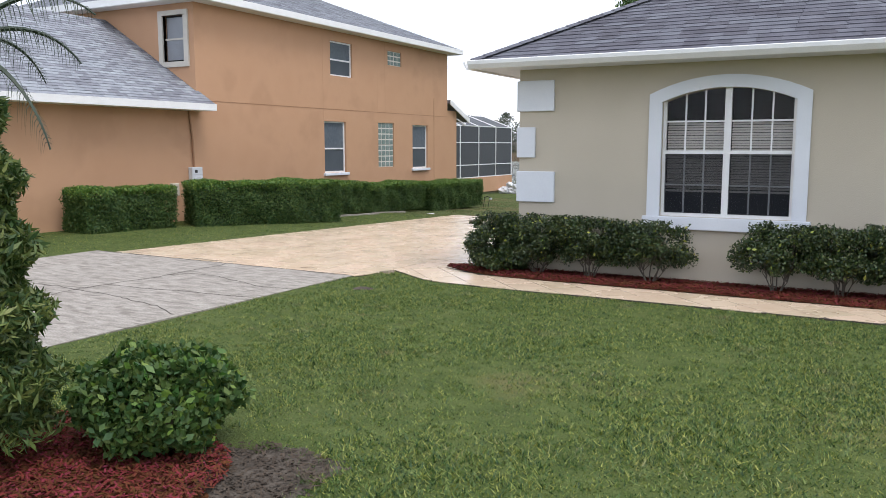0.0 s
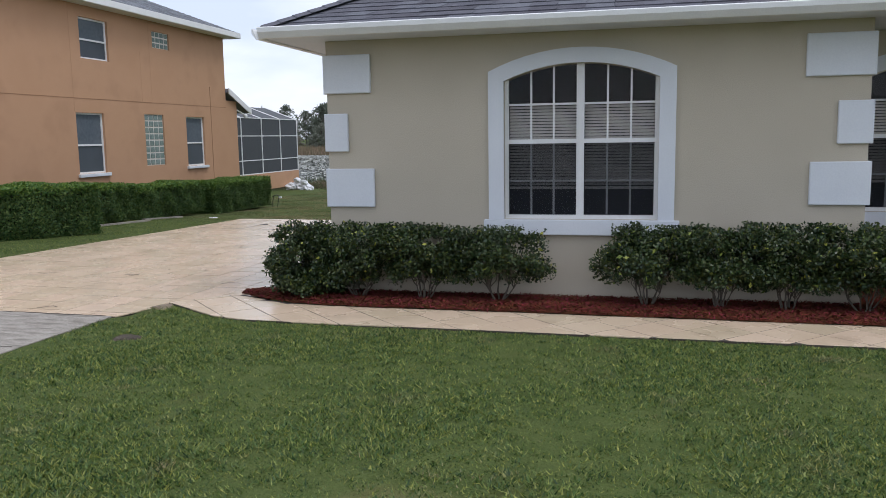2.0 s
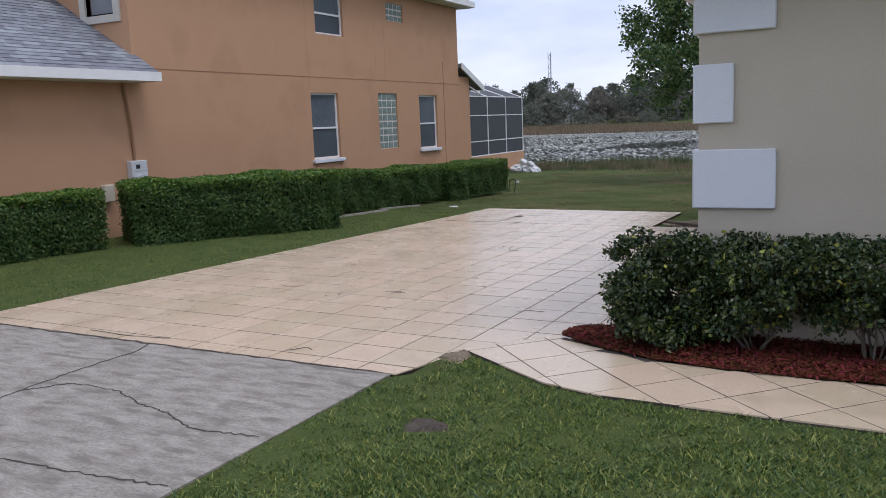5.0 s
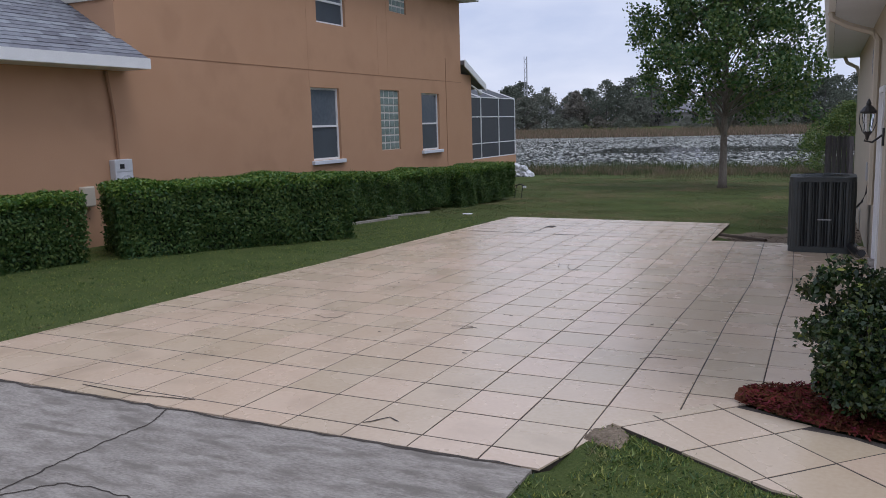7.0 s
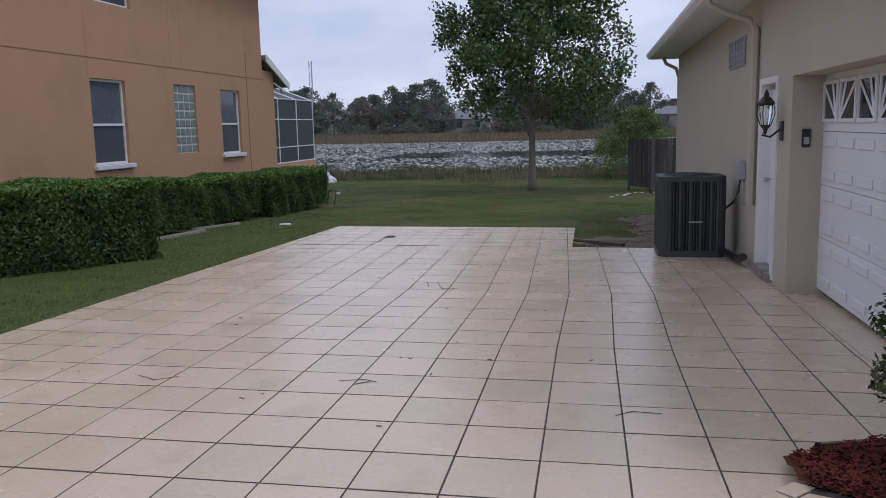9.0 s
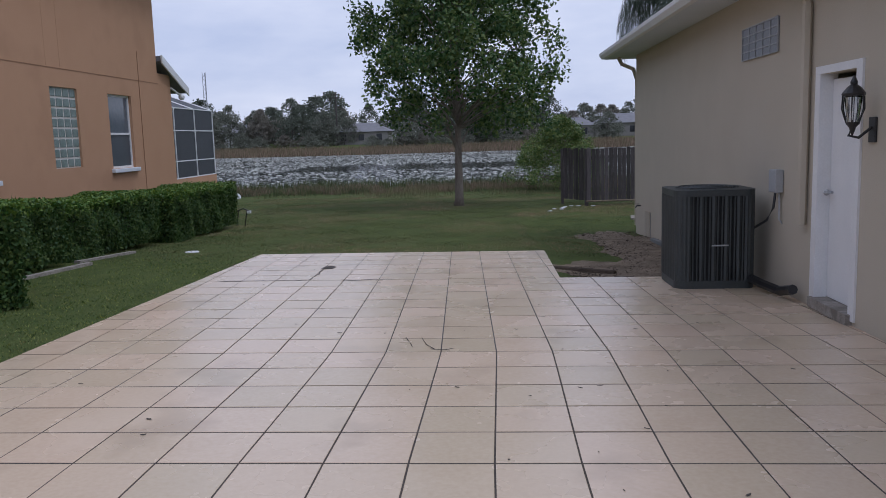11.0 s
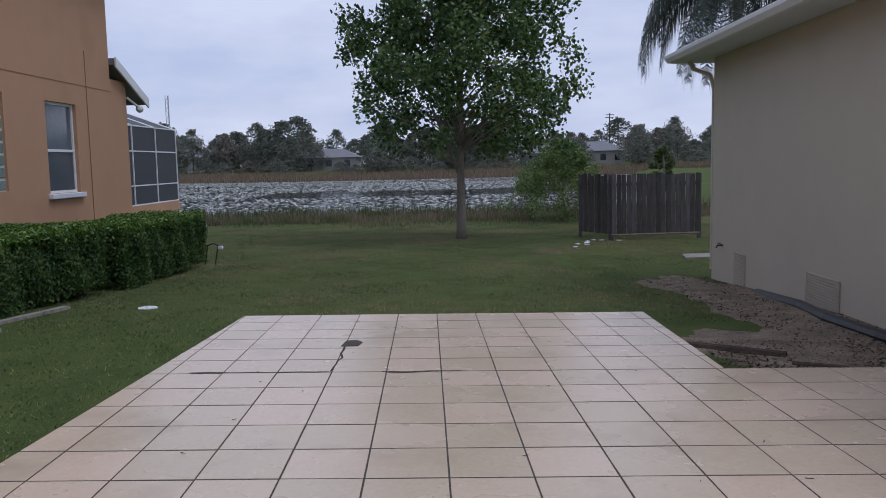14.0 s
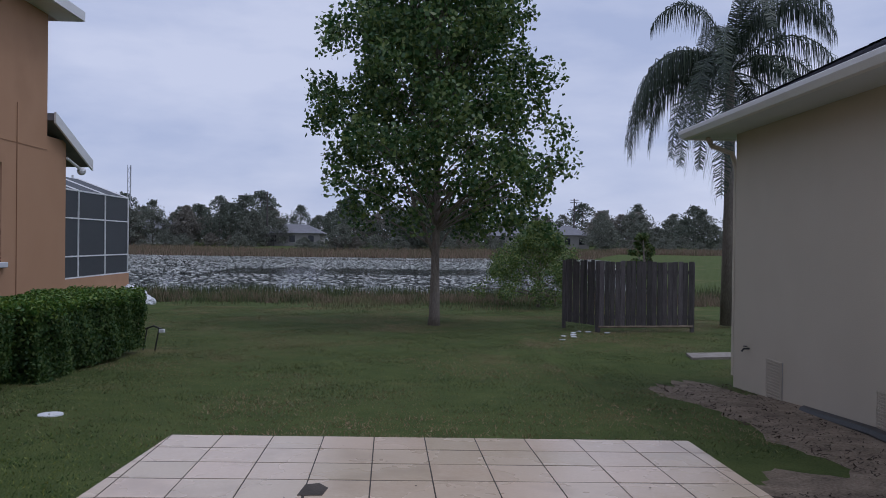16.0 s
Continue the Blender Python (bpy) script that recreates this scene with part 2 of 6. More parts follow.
M_WATER = bpy.data.materials.new("lake_water")
M_WATER.use_nodes = True
_n, _l = M_WATER.node_tree.nodes, M_WATER.node_tree.links
_b = _n["Principled BSDF"]
_b.inputs["Base Color"].default_value, _b.inputs["Roughness"].default_value = (0.012, 0.016, 0.018, 1), 0.08
_t = _n.new("ShaderNodeTexNoise")
_t.inputs["Scale"].default_value = 1.4
_g = _n.new("ShaderNodeNewGeometry")
_l.new(_g.outputs["Position"], _t.inputs["Vector"])
_p = _n.new("ShaderNodeBump")
_p.inputs["Strength"].default_value, _p.inputs["Distance"].default_value = 0.25, 0.05
_l.new(_t.outputs["Fac"], _p.inputs["Height"])
_l.new(_p.outputs[0], _b.inputs["Normal"])

# ---- mesh helpers ----
rng = np.random.default_rng(7)


def box(bm, x0, x1, y0, y1, z0, z1, bevel=0.0):
    vs = [bm.verts.new((x, y, z)) for z in (z0, z1) for y in (y0, y1) for x in (x0, x1)]
    fs = [bm.faces.new([vs[i] for i in q]) for q in ((0, 2, 3, 1), (4, 5, 7, 6), (0, 1, 5, 4), (2, 6, 7, 3), (0, 4, 6, 2), (1, 3, 7, 5))]
    if bevel:
        es = list({e for f in fs for e in f.edges})
        bmesh.ops.bevel(bm, geom=es, offset=bevel, segments=1, affect="EDGES", profile=0.5)
    return bm


def boxed(*a, **k):
    return box(bmesh.new(), *a, **k)


def tube(bm, pts, r0, r1=None, sides=8, cap=True):
    """A tapered round bar along a line of points."""
    r1 = r0 if r1 is None else r1
    pts = [Vector(p) for p in pts]
    rings = []
    for i, p in enumerate(pts):
        d = (pts[min(i + 1, len(pts) - 1)] - pts[max(i - 1, 0)]).normalized()
        u = d.orthogonal().normalized()
        if abs(d.z) < 0.95:
            u = d.cross(Vector((0, 0, 1))).normalized()
        w = d.cross(u)
        r = r0 + (r1 - r0) * i / max(1, len(pts) - 1)
        rings.append([bm.verts.new(p + (u * math.cos(a) + w * math.sin(a)) * r) for a in [2 * math.pi * k / sides for k in range(sides)]])
    for a, b in zip(rings, rings[1:]):
        for k in range(sides):
            bm.faces.new((a[k], a[(k + 1) % sides], b[(k + 1) % sides], b[k]))
    if cap:
        bm.faces.new(rings[0][::-1])
        bm.faces.new(rings[-1])
    return bm


def prism(bm, poly, z0, z1):
    """A flat polygon (x, y) made thick; z0 and z1 are numbers or functions of (x, y)."""
    f0 = z0 if callable(z0) else (lambda x, y: z0)
    f1 = z1 if callable(z1) else (lambda x, y: z1)
    lo = [bm.verts.new((x, y, f0(x, y))) for x, y in poly]
    hi = [bm.verts.new((x, y, f1(x, y))) for x, y in poly]
    bm.faces.new(lo[::-1])
    bm.faces.new(hi)
    for i in range(len(poly)):
        j = (i + 1) % len(poly)
        bm.faces.new((lo[i], lo[j], hi[j], hi[i]))
    return bm


def placed(ob):
    """Where an object stands in the world, through its parents."""
    if ob.parent is None:
        return ob.matrix_basis.copy()
    return placed(ob.parent) @ ob.matrix_parent_inverse @ ob.matrix_basis


def part(name, bm, material, parent=None, label="", smooth=False):
    bmesh.ops.recalc_face_normals(bm, faces=bm.faces)
    me = bpy.data.meshes.new(name)
    bm.to_mesh(me)
    bm.free()
    if smooth:
        me.shade_smooth()
    me.materials.append(material)
    ob = new(name, me)
    ob.parent = parent
    if parent is not None:
        chain = placed(parent)
        ob.matrix_parent_inverse = chain.inverted()
    if label:
        ob["label"] = label
    return ob


def thing(name, at, label, category, group="", kind=""):
    ob = new(name)
    ob.matrix_basis = Matrix.Translation(at)
    ob.empty_display_size = 0.1
    return tagged(ob, label, category, group, kind)


def from_arrays(name, verts, faces, material, parent=None, smooth=False):
    """A mesh from arrays of corners and equal-sided faces."""
    me = bpy.data.meshes.new(name)
    k = faces.shape[1]
    me.vertices.add(len(verts))
    me.vertices.foreach_set("co", np.ascontiguousarray(verts, dtype=np.float32).ravel())
    me.loops.add(faces.size)
    me.loops.foreach_set("vertex_index", np.ascontiguousarray(faces, dtype=np.int32).ravel())
    me.polygons.add(len(faces))
    me.polygons.foreach_set("loop_start", np.arange(0, faces.size, k, dtype=np.int32))
    me.polygons.foreach_set("loop_total", np.full(len(faces), k, dtype=np.int32))
    me.update(calc_edges=True)
    me.validate()
    me.materials.append(material)
    ob = new(name, me)
    ob.parent = parent
    if parent is not None:
        ob.matrix_parent_inverse = placed(parent).inverted()
    return ob


def leaves(name, centres, size, material, parent, normals=None, flat=0.5, long=1.6):
    """Small folded leaves, two triangles each, at the centres."""
    n = len(centres)
    d = rng.normal(size=(n, 3))
    if normals is not None:
        d = d * flat + normals
    d /= np.linalg.norm(d, axis=1)[:, None] + 1e-9
    a = np.cross(d, rng.normal(size=(n, 3)))
    a /= np.linalg.norm(a, axis=1)[:, None] + 1e-9
    b = np.cross(d, a)
    s = (size * rng.uniform(0.6, 1.25, n))[:, None]
    v = np.empty((n, 4, 3))
    v[:, 0], v[:, 2] = centres - a * s * 0.5 * long, centres + a * s * 0.5 * long
    v[:, 1], v[:, 3] = centres + b * s * 0.42 + d * s * 0.12, centres - b * s * 0.42 + d * s * 0.12
    f = (np.arange(n)[:, None] * 4 + np.array([[0, 1, 2, 3]])).reshape(-1, 4)
    return from_arrays(name, v.reshape(-1, 3), f, material, parent)


def blades(name, xy, z, height, width, material, lean=0.5, parent=None):
    """Upright blades, one triangle each."""
    n = len(xy)
    ang = rng.uniform(0, 2 * np.pi, n)
    h = height * rng.uniform(0.5, 1.3, n)
    w = width * rng.uniform(0.6, 1.3, n)
    base = np.column_stack([xy, z])
    side = np.column_stack([np.cos(ang), np.sin(ang), np.zeros(n)]) * w[:, None] * 0.5
    tip = base + np.column_stack([rng.normal(0, lean, n) * h, rng.normal(0, lean, n) * h, h])
    v = np.stack([base - side, base + side, tip], 1).reshape(-1, 3)
    return from_arrays(name, v, np.arange(3 * n).reshape(-1, 3), material, parent)


# ---- ground heights ----
def patio_z(x, y):
    return -0.02 * y - 0.008 * (x + 4.2)


def ramp(v, pairs):
    return np.interp(v, [p[0] for p in pairs], [p[1] for p in pairs])


def ground_z(x, y):
    """The lawn: level in front, falling to the lake behind."""
    x, y = np.asarray(x, float), np.asarray(y, float)
    z = ramp(y, [(-40, 0.008), (-1.3, 0.006), (-0.6, -0.02), (0, -0.03), (8, -0.17), (10.8, -0.25), (15, -0.48), (25, -0.78), (34, -0.98), (44, -1.17), (52, -1.6), (140, -1.8), (150, -1.35), (156, -0.9), (175, 0.2), (240, 1.6), (2000, 3)])
    bank = np.clip((x - 6 - 0.22 * (y - 45)) / 3, 0, 1) * (y > 40)
    z = z * (1 - bank) + np.maximum(z, -1.08 + 0.008 * (y - 45)) * bank
    dirt = np.clip((x + 2.4) / 0.3, 0, 1) * ramp(y, [(7.8, 0), (8.0, 0.12), (9.5, 0.08), (13, 0.06), (16.5, 0.08), (19, 0)])
    le = -7.02 + (y + 1.83) * (0.32 / 12.6)
    under = ((x > le + 0.12) & (x < 0.5) & (y > -1.7) & (y < 8.01) & ~((x > -2.0) & (y < -0.75))) * -0.1
    under = under + ((x > le + 0.12) & (x < -2.4) & (y > 8.0) & (y < 10.7)) * -0.1
    under = under + ((x > -7.3) & (x < -2.1) & (y < -1.95)) * -0.12 + ((x > -6.9) & (x < -1.98) & (y >= -1.95) & (y <= -1.7)) * -0.12
    return z - dirt * (x < 6) + under


def slab(bm, poly, axis, a, b):
    """A polygon (u, v) made thick along an axis: x takes (y, z), y takes (x, z)."""
    put = (lambda u, v, t: (t, u, v)) if axis == "x" else (lambda u, v, t: (u, t, v))
    lo = [bm.verts.new(put(u, v, a)) for u, v in poly]
    hi = [bm.verts.new(put(u, v, b)) for u, v in poly]
    bm.faces.new(lo[::-1])
    bm.faces.new(hi)
    for i in range(len(poly)):
        j = (i + 1) % len(poly)
        bm.faces.new((lo[i], lo[j], hi[j], hi[i]))
    return bm


def holed(axis, a, b, u0, u1, v0, v1, holes):
    """A wall between a and b along the axis, with rectangular openings (u0, u1, v0, v1)."""
    bm = bmesh.new()
    us = sorted({u0, u1, *[h[0] for h in holes], *[h[1] for h in holes]})
    for ua, ub in zip(us, us[1:]):
        vs = [v0]
        cuts = sorted((h[2], h[3]) for h in holes if h[0] <= ua + 1e-6 and h[1] >= ub - 1e-6)
        lo = v0
        spans = []
        for ca, cb in cuts:
            if ca > lo:
                spans.append((lo, ca))
            lo = cb
        if lo < v1:
            spans.append((lo, v1))
        for sa, sb in spans:
            slab(bm, [(ua, sa), (ub, sa), (ub, sb), (ua, sb)], axis, a, b)
    bmesh.ops.remove_doubles(bm, verts=bm.verts, dist=1e-5)
    return bm


def shingles(name, e0, e1, r0, r1, material, parent, course=0.145, tab=0.30):
    """Courses of shingle tabs on a roof plane from the eave e0-e1 up to the ridge r0-r1."""
    e0, e1, r0, r1 = Vector(e0), Vector(e1), Vector(r0), Vector(r1)
    nrm = (e1 - e0).cross(r0 - e0 + (r1 - e1)).normalized()
    if nrm.z < 0:
        nrm = -nrm
    rows = max(1, int(((r0 + r1) / 2 - (e0 + e1) / 2).length / course))
    bm = bmesh.new()
    for i in range(rows):
        f0, f1 = i / rows, min(1, (i + 1.25) / rows)
        a0, a1 = e0.lerp(r0, f0), e1.lerp(r1, f0)
        b0, b1 = e0.lerp(r0, f1), e1.lerp(r1, f1)
        n = max(1, int((a1 - a0).length / tab))
        off = 0.5 * (i % 2)
        for k in range(n + 1):
            s0, s1 = max(0, (k - off) / n), min(1, (k + 1 - off) / n)
            if s1 <= s0:
                continue
            lift = nrm * (0.012 + 0.006 * random.random())
            drop = (a0 - b0).normalized() * random.uniform(0, 0.012)
            p = [a0.lerp(a1, s0 + 0.01 / n) + lift + drop, a0.lerp(a1, s1 - 0.01 / n) + lift + drop, b0.lerp(b1, s1) + nrm * 0.002, b0.lerp(b1, s0) + nrm * 0.002]
            v = [bm.verts.new(q) for q in p]
            bm.faces.new(v)
            w = [bm.verts.new(q - lift * 1.0) for q in p[:2]]
            bm.faces.new((v[1], v[0], w[0], w[1]))
    ob = part(name, bm, material, parent)
    ob["kind"] = "stuff"
    return ob


# ---- ground ----
gx = np.concatenate([-np.geomspace(1200, 16, 22), np.arange(-15, 12.01, 0.25), np.geomspace(13, 1200, 22)])
gy = np.concatenate([-np.geomspace(900, 16, 16), np.arange(-15, 30.01, 0.25), np.arange(31, 60, 1.0), np.geomspace(62, 2400, 40)])
GX, GY = np.meshgrid(gx, gy)
GZ = ground_z(GX, GY)
near = (np.abs(GX) < 30) & (GY < 45) & (GY > -30)
wob = 0.008 * np.sin(GX * 2.1 + np.cos(GY * 1.3)) * np.cos(GY * 1.7 + GX * 0.4)
GZ = GZ + wob * near * (GY < -2.2) + wob * near * (GY > 12)
idx = np.arange(GX.size).reshape(GX.shape)
quads = np.stack([idx[:-1, :-1], idx[:-1, 1:], idx[1:, 1:], idx[1:, :-1]], -1).reshape(-1, 4)
ground = from_arrays("ground", np.column_stack([GX.ravel(), GY.ravel(), GZ.ravel()]), quads, M_LAWN)
tagged(ground, "short green lawn sloping down towards the lake", "lawn", kind="structure")
ground.data.shade_smooth()

lake = from_arrays("water", np.array([[-400, 40, -1.27], [400, 40, -1.27], [400, 170, -1.27], [-400, 170, -1.27]], float), np.array([[0, 1, 2, 3]]), M_WATER)
tagged(lake, "grey rippled lake covered with lily pads", "lake", kind="structure")

# driveway slab of bare concrete, with cracks as thin gaps between plates
DRIVE_L, DRIVE_R, DRIVE_F = -7.45, -1.93, -1.86


def drive_z(x, y):
    return 0.04 - 0.008 * (x + 4.2)


drive = thing("pavement_driveway", (-4.5, -6, 0), "worn grey concrete driveway with wandering cracks", "driveway", kind="structure")
bm = prism(bmesh.new(), [(DRIVE_L, -24), (DRIVE_R - 0.1, -24), (DRIVE_R - 0.06, -6), (DRIVE_R + 0.04, DRIVE_F), (DRIVE_L, DRIVE_F)], -0.12, drive_z)
part("concrete_plate", bm, M_CONCRETE, drive)


def ribbon(pts, z, width, seed=1, steps=7):
    """A thin uneven line along points on a level or sloping face; z is a number or a function."""
    rr = random.Random(seed)
    f = z if callable(z) else (lambda x, y: z)
    fine = []
    for (xa, ya), (xb, yb) in zip(pts, pts[1:]):
        L = math.hypot(xb - xa, yb - ya)
        for i in range(steps):
            s = i / steps
            j = 0.025 * min(L, 1.0)
            fine.append((xa + (xb - xa) * s + rr.uniform(-j, j), ya + (yb - ya) * s + rr.uniform(-j, j)))
    fine.append(pts[-1])
    bm = bmesh.new()
    prev = None
    for k, (x, y) in enumerate(fine):
        nx, ny = fine[min(k + 1, len(fine) - 1)], fine[max(k - 1, 0)]
        dx, dy = nx[0] - ny[0], nx[1] - ny[1]
        L = math.hypot(dx, dy) + 1e-6
        w = width * rr.uniform(0.45, 1.2) * (0.4 if k in (0, len(fine) - 1) else 1)
        ax, ay = -dy / L * w / 2, dx / L * w / 2
        row = [bm.verts.new((x + ax, y + ay, f(x, y))), bm.verts.new((x, y, f(x, y) + 0.003)), bm.verts.new((x - ax, y - ay, f(x, y)))]
        if prev:
            bm.faces.new((prev[0], prev[1], row[1], row[0]))
            bm.faces.new((prev[1], prev[2], row[2], row[1]))
        prev = row
    return bm


drive_cracks = (([(-7.3, -1.89), (-6.2, -1.875), (-4.9, -1.88), (-3.4, -1.865), (-1.95, -1.86)], 0.07), ([(-4.34, -1.88), (-4.25, -2.1), (-4.28, -2.5), (-4.27, -3.0), (-4.23, -3.4), (-4.4, -4.6), (-4.2, -6)], 0.035), ([(-4.25, -3.2), (-4.03, -2.91), (-3.53, -2.92), (-3.18, -3.06), (-2.86, -3.12), (-2.5, -3.28), (-2.0, -3.22)], 0.03), ([(-4.3, -4.2), (-3.5, -4.15), (-3.11, -4.05), (-2.6, -4.02), (-2.0, -3.95)], 0.032), ([(-6.9, -4.3), (-5.8, -4.7), (-4.81, -4.63), (-3.52, -4.75), (-2.56, -4.95), (-2.05, -5.2)], 0.035))
for k, (pts, w) in enumerate(drive_cracks):
    part("crack", ribbon(pts, lambda x, y: drive_z(x, y) + 0.0025, w * 0.45, 30 + k, 12), M_CRACK, drive, "dark filled crack")

# ---- the cream house ----
WALL_T, EAVE = 3.12, 3.16
house = thing("cream_house", (7, 7, 0), "single-storey cream stucco house with dark hip roof and white quoins", "house", kind="structure")
WX0, WX1, WZ0, WSP, WTOP = 2.19, 3.95, 0.94, 2.55, 2.735


def arc(x0, x1, spring, top, n=14):
    """A flat arch from x1 back to x0."""
    h, w = top - spring, (x1 - x0) / 2
    r = (w * w + h * h) / (2 * h)
    c, cz = (x0 + x1) / 2, top - r
    a = math.asin(w / r)
    return [(c + r * math.sin(a - 2 * a * i / n), cz + r * math.cos(a - 2 * a * i / n)) for i in range(n + 1)]


def arch_wall(name, x0, x1, y0, y1, wx0, wx1):
    bm = holed("y", y0, y1, x0, x1, -0.3, WALL_T, [(wx0, wx1, WZ0, WTOP + 0.02)])
    slab(bm, [(wx0, WTOP + 0.02)] + [(wx1, WTOP + 0.02)] + arc(wx0, wx1, WSP, WTOP), "y", y0, y1)
    return part(name, bm, M_CREAM, house)


arch_wall("wall_front", 0, 6.12, 0, 0.22, WX0, WX1)
arch_wall("wall_front_set_back", 5.90, 14, 1.2, 1.42, 6.42, 8.13)
part("wall_return", boxed(5.90, 6.12, 0.22, 1.2, -0.3, WALL_T), M_CREAM, house)
GD0, GD1, GDT = 0.28, 4.53, 2.06
SD0, SD1 = 5.16, 6.00
part("wall_garage_side", holed("x", 0, 0.36, 0.22, 15.4, -0.9, WALL_T, [(GD0, GD1, -0.9, GDT), (SD0, SD1, -0.05, 2.03)]), M_CREAM, house)
part("wall_back", boxed(0.36, 14, 15.18, 15.4, -0.9, WALL_T), M_CREAM, house)
part("wall_far_side", boxed(13.78, 14, 1.42, 15.18, -0.9, WALL_T), M_CREAM, house)
part("floor", boxed(0.36, 13.78, 1.42, 15.18, -0.3, -0.06), M_CONCRETE, house)
# back panel and floor added close behind the windows to darken the panes
part("room_divider", boxed(0.37, 13.7, 1.9, 2.0, -0.05, WALL_T - 0.01), M_ROOMSHADE, house)
part("room_floor", boxed(0.37, 13.7, 0.23, 1.9, -0.05, 0.02), M_ROOMSHADE, house)
ceiling = part("ceiling", boxed(0.05, 13.9, 0.05, 15.3, WALL_T, WALL_T + 0.04), M_CREAM)
tagged(ceiling, "plain ceiling of the cream house", "ceiling", kind="structure")

roof = thing("roof", (7, 7, 3.2), "dark grey shingled hip roof with white gutters", "roof", kind="structure")
OX0, OX1, OY0, OY1 = -0.55, 6.85, -0.60, 15.95
RX, RR = (OX0 + OX1) / 2, 0.5 * (OX1 - OX0) / 2
RZ = EAVE + 0.03
ridge_a, ridge_b = (RX, OY0 + (OX1 - OX0) / 2, RZ + RR), (RX, OY1 - (OX1 - OX0) / 2, RZ + RR)
cor = [(OX0, OY0, RZ), (OX1, OY0, RZ), (OX1, OY1, RZ), (OX0, OY1, RZ)]
bm = bmesh.new()
vv = [bm.verts.new(c) for c in cor] + [bm.verts.new(ridge_a), bm.verts.new(ridge_b)]
for q in ((0, 1, 4), (1, 2, 5, 4), (2, 3, 5), (3, 0, 4, 5), (3, 2, 1, 0)):
    bm.faces.new([vv[i] for i in q])
part("roof_deck", bm, M_SHINGLE, roof)
shingles("shingles_front", cor[0], cor[1], ridge_a, ridge_a, M_SHINGLE, roof)
shingles("shingles_side", cor[3], cor[0], ridge_b, ridge_a, M_SHINGLE, roof)
shingles("shingles_back", cor[2], cor[3], ridge_b, ridge_b, M_SHINGLE, roof)
for a, b in ((cor[0], ridge_a), (cor[3], ridge_b), (ridge_a, ridge_b)):
    bm = bmesh.new()
    a, b = Vector(a), Vector(b)
    n = int((b - a).length / 0.2)
    for i in range(n):
        p, q = a.lerp(b, i / n), a.lerp(b, (i + 1.2) / n)
        side = (b - a).cross(Vector((0, 0, 1))).normalized() * 0.14
        up = Vector((0, 0, 0.045))
        v = [bm.verts.new(x) for x in (p - side, p + up, p + side, q - side - up * 0.2, q + up * 0.8, q + side - up * 0.2)]
        bm.faces.new((v[0], v[1], v[4], v[3]))
        bm.faces.new((v[1], v[2], v[5], v[4]))
    part("hip_cap", bm, M_SHINGLE, roof)
# the wing further along, set back
bm = bmesh.new()
vv = [bm.verts.new(c) for c in ((6.3, 0.6, RZ - 0.02), (14.6, 0.6, RZ - 0.02), (14.6, 15.9, RZ - 0.02), (6.3, 15.9, RZ - 0.02), (9.2, 7.5, RZ + 2.9), (11, 7.5, RZ + 2.9))]
for q in ((0, 1, 5, 4), (1, 2, 5), (2, 3, 4, 5), (3, 0, 4), (3, 2, 1, 0)):
    bm.faces.new([vv[i] for i in q])
part("roof_wing", bm, M_SHINGLE, roof)


def gutter(name, p, q, out, parent):
    """A white gutter with a rolled lip along an eave from p to q; out points away from the wall."""
    p, q, out = Vector(p), Vector(q), Vector(out)
    prof = [(0, -0.125), (0.075, -0.125), (0.125, -0.06), (0.13, -0.01), (0.115, 0.0), (0.105, -0.02), (0.07, -0.105), (0.012, -0.105), (0.012, -0.01), (0, -0.01)]
    bm = bmesh.new()
    ends = [[bm.verts.new(e + out * a + Vector((0, 0, b))) for a, b in prof] for e in (p, q)]
    bm.faces.new(ends[0][::-1])
    bm.faces.new(ends[1])
    for i in range(len(prof)):
        j = (i + 1) % len(prof)
        bm.faces.new((ends[0][i], ends[0][j], ends[1][j], ends[1][i]))
    return part(name, bm, M_TRIMW, parent)


gutter("gutter_front", (OX0, OY0, RZ + 0.01), (OX1, OY0, RZ + 0.01), (0, -1, 0), roof)
gutter("gutter_side", (OX0, OY0, RZ + 0.01), (OX0, OY1, RZ + 0.01), (-1, 0, 0), roof)
gutter("gutter_back", (OX0, OY1, RZ + 0.01), (OX1, OY1, RZ + 0.01), (0, 1, 0), roof)
gutter("gutter_set_back", (6.9, 0.6, RZ), (14.6, 0.6, RZ), (0, -1, 0), roof)
SO = RZ - 0.10
bm = bmesh.new()
box(bm, OX0 + 0.004, OX1, OY0 + 0.004, -0.004, SO, SO + 0.03)
box(bm, OX0 + 0.004, -0.004, 0, OY1, SO, SO + 0.03)
box(bm, 0, OX1, 15.404, OY1, SO, SO + 0.03)
box(bm, 6.124, OX1, 0, 1.19, SO, SO + 0.03)
box(bm, OX1 + 0.01, 14.5, 0.61, 1.19, SO, SO + 0.03)
part("soffit", bm, M_WHITE, roof)

# quoins: white raised blocks at the corners of the front
for x0, x1, z0, z1 in ((-0.03, 0.57, 2.46, 2.92), (-0.03, 0.27, 1.76, 2.22), (-0.03, 0.59, 1.08, 1.55), (5.46, 6.15, 2.50, 2.95), (5.80, 6.15, 1.78, 2.24), (5.54, 6.15, 1.12, 1.59)):
    bm = boxed(x0, x1, -0.045, -0.001, z0, z1, bevel=0.008)
    if x0 < 0:
        box(bm, -0.046, -0.001, 0.0, 0.3, z0, z1)
    else:
        box(bm, 6.121, 6.166, 0.0, 0.3, z0, z1)
    tagged(part("quoin", bm, M_WHITE, house), "white painted raised quoin block")


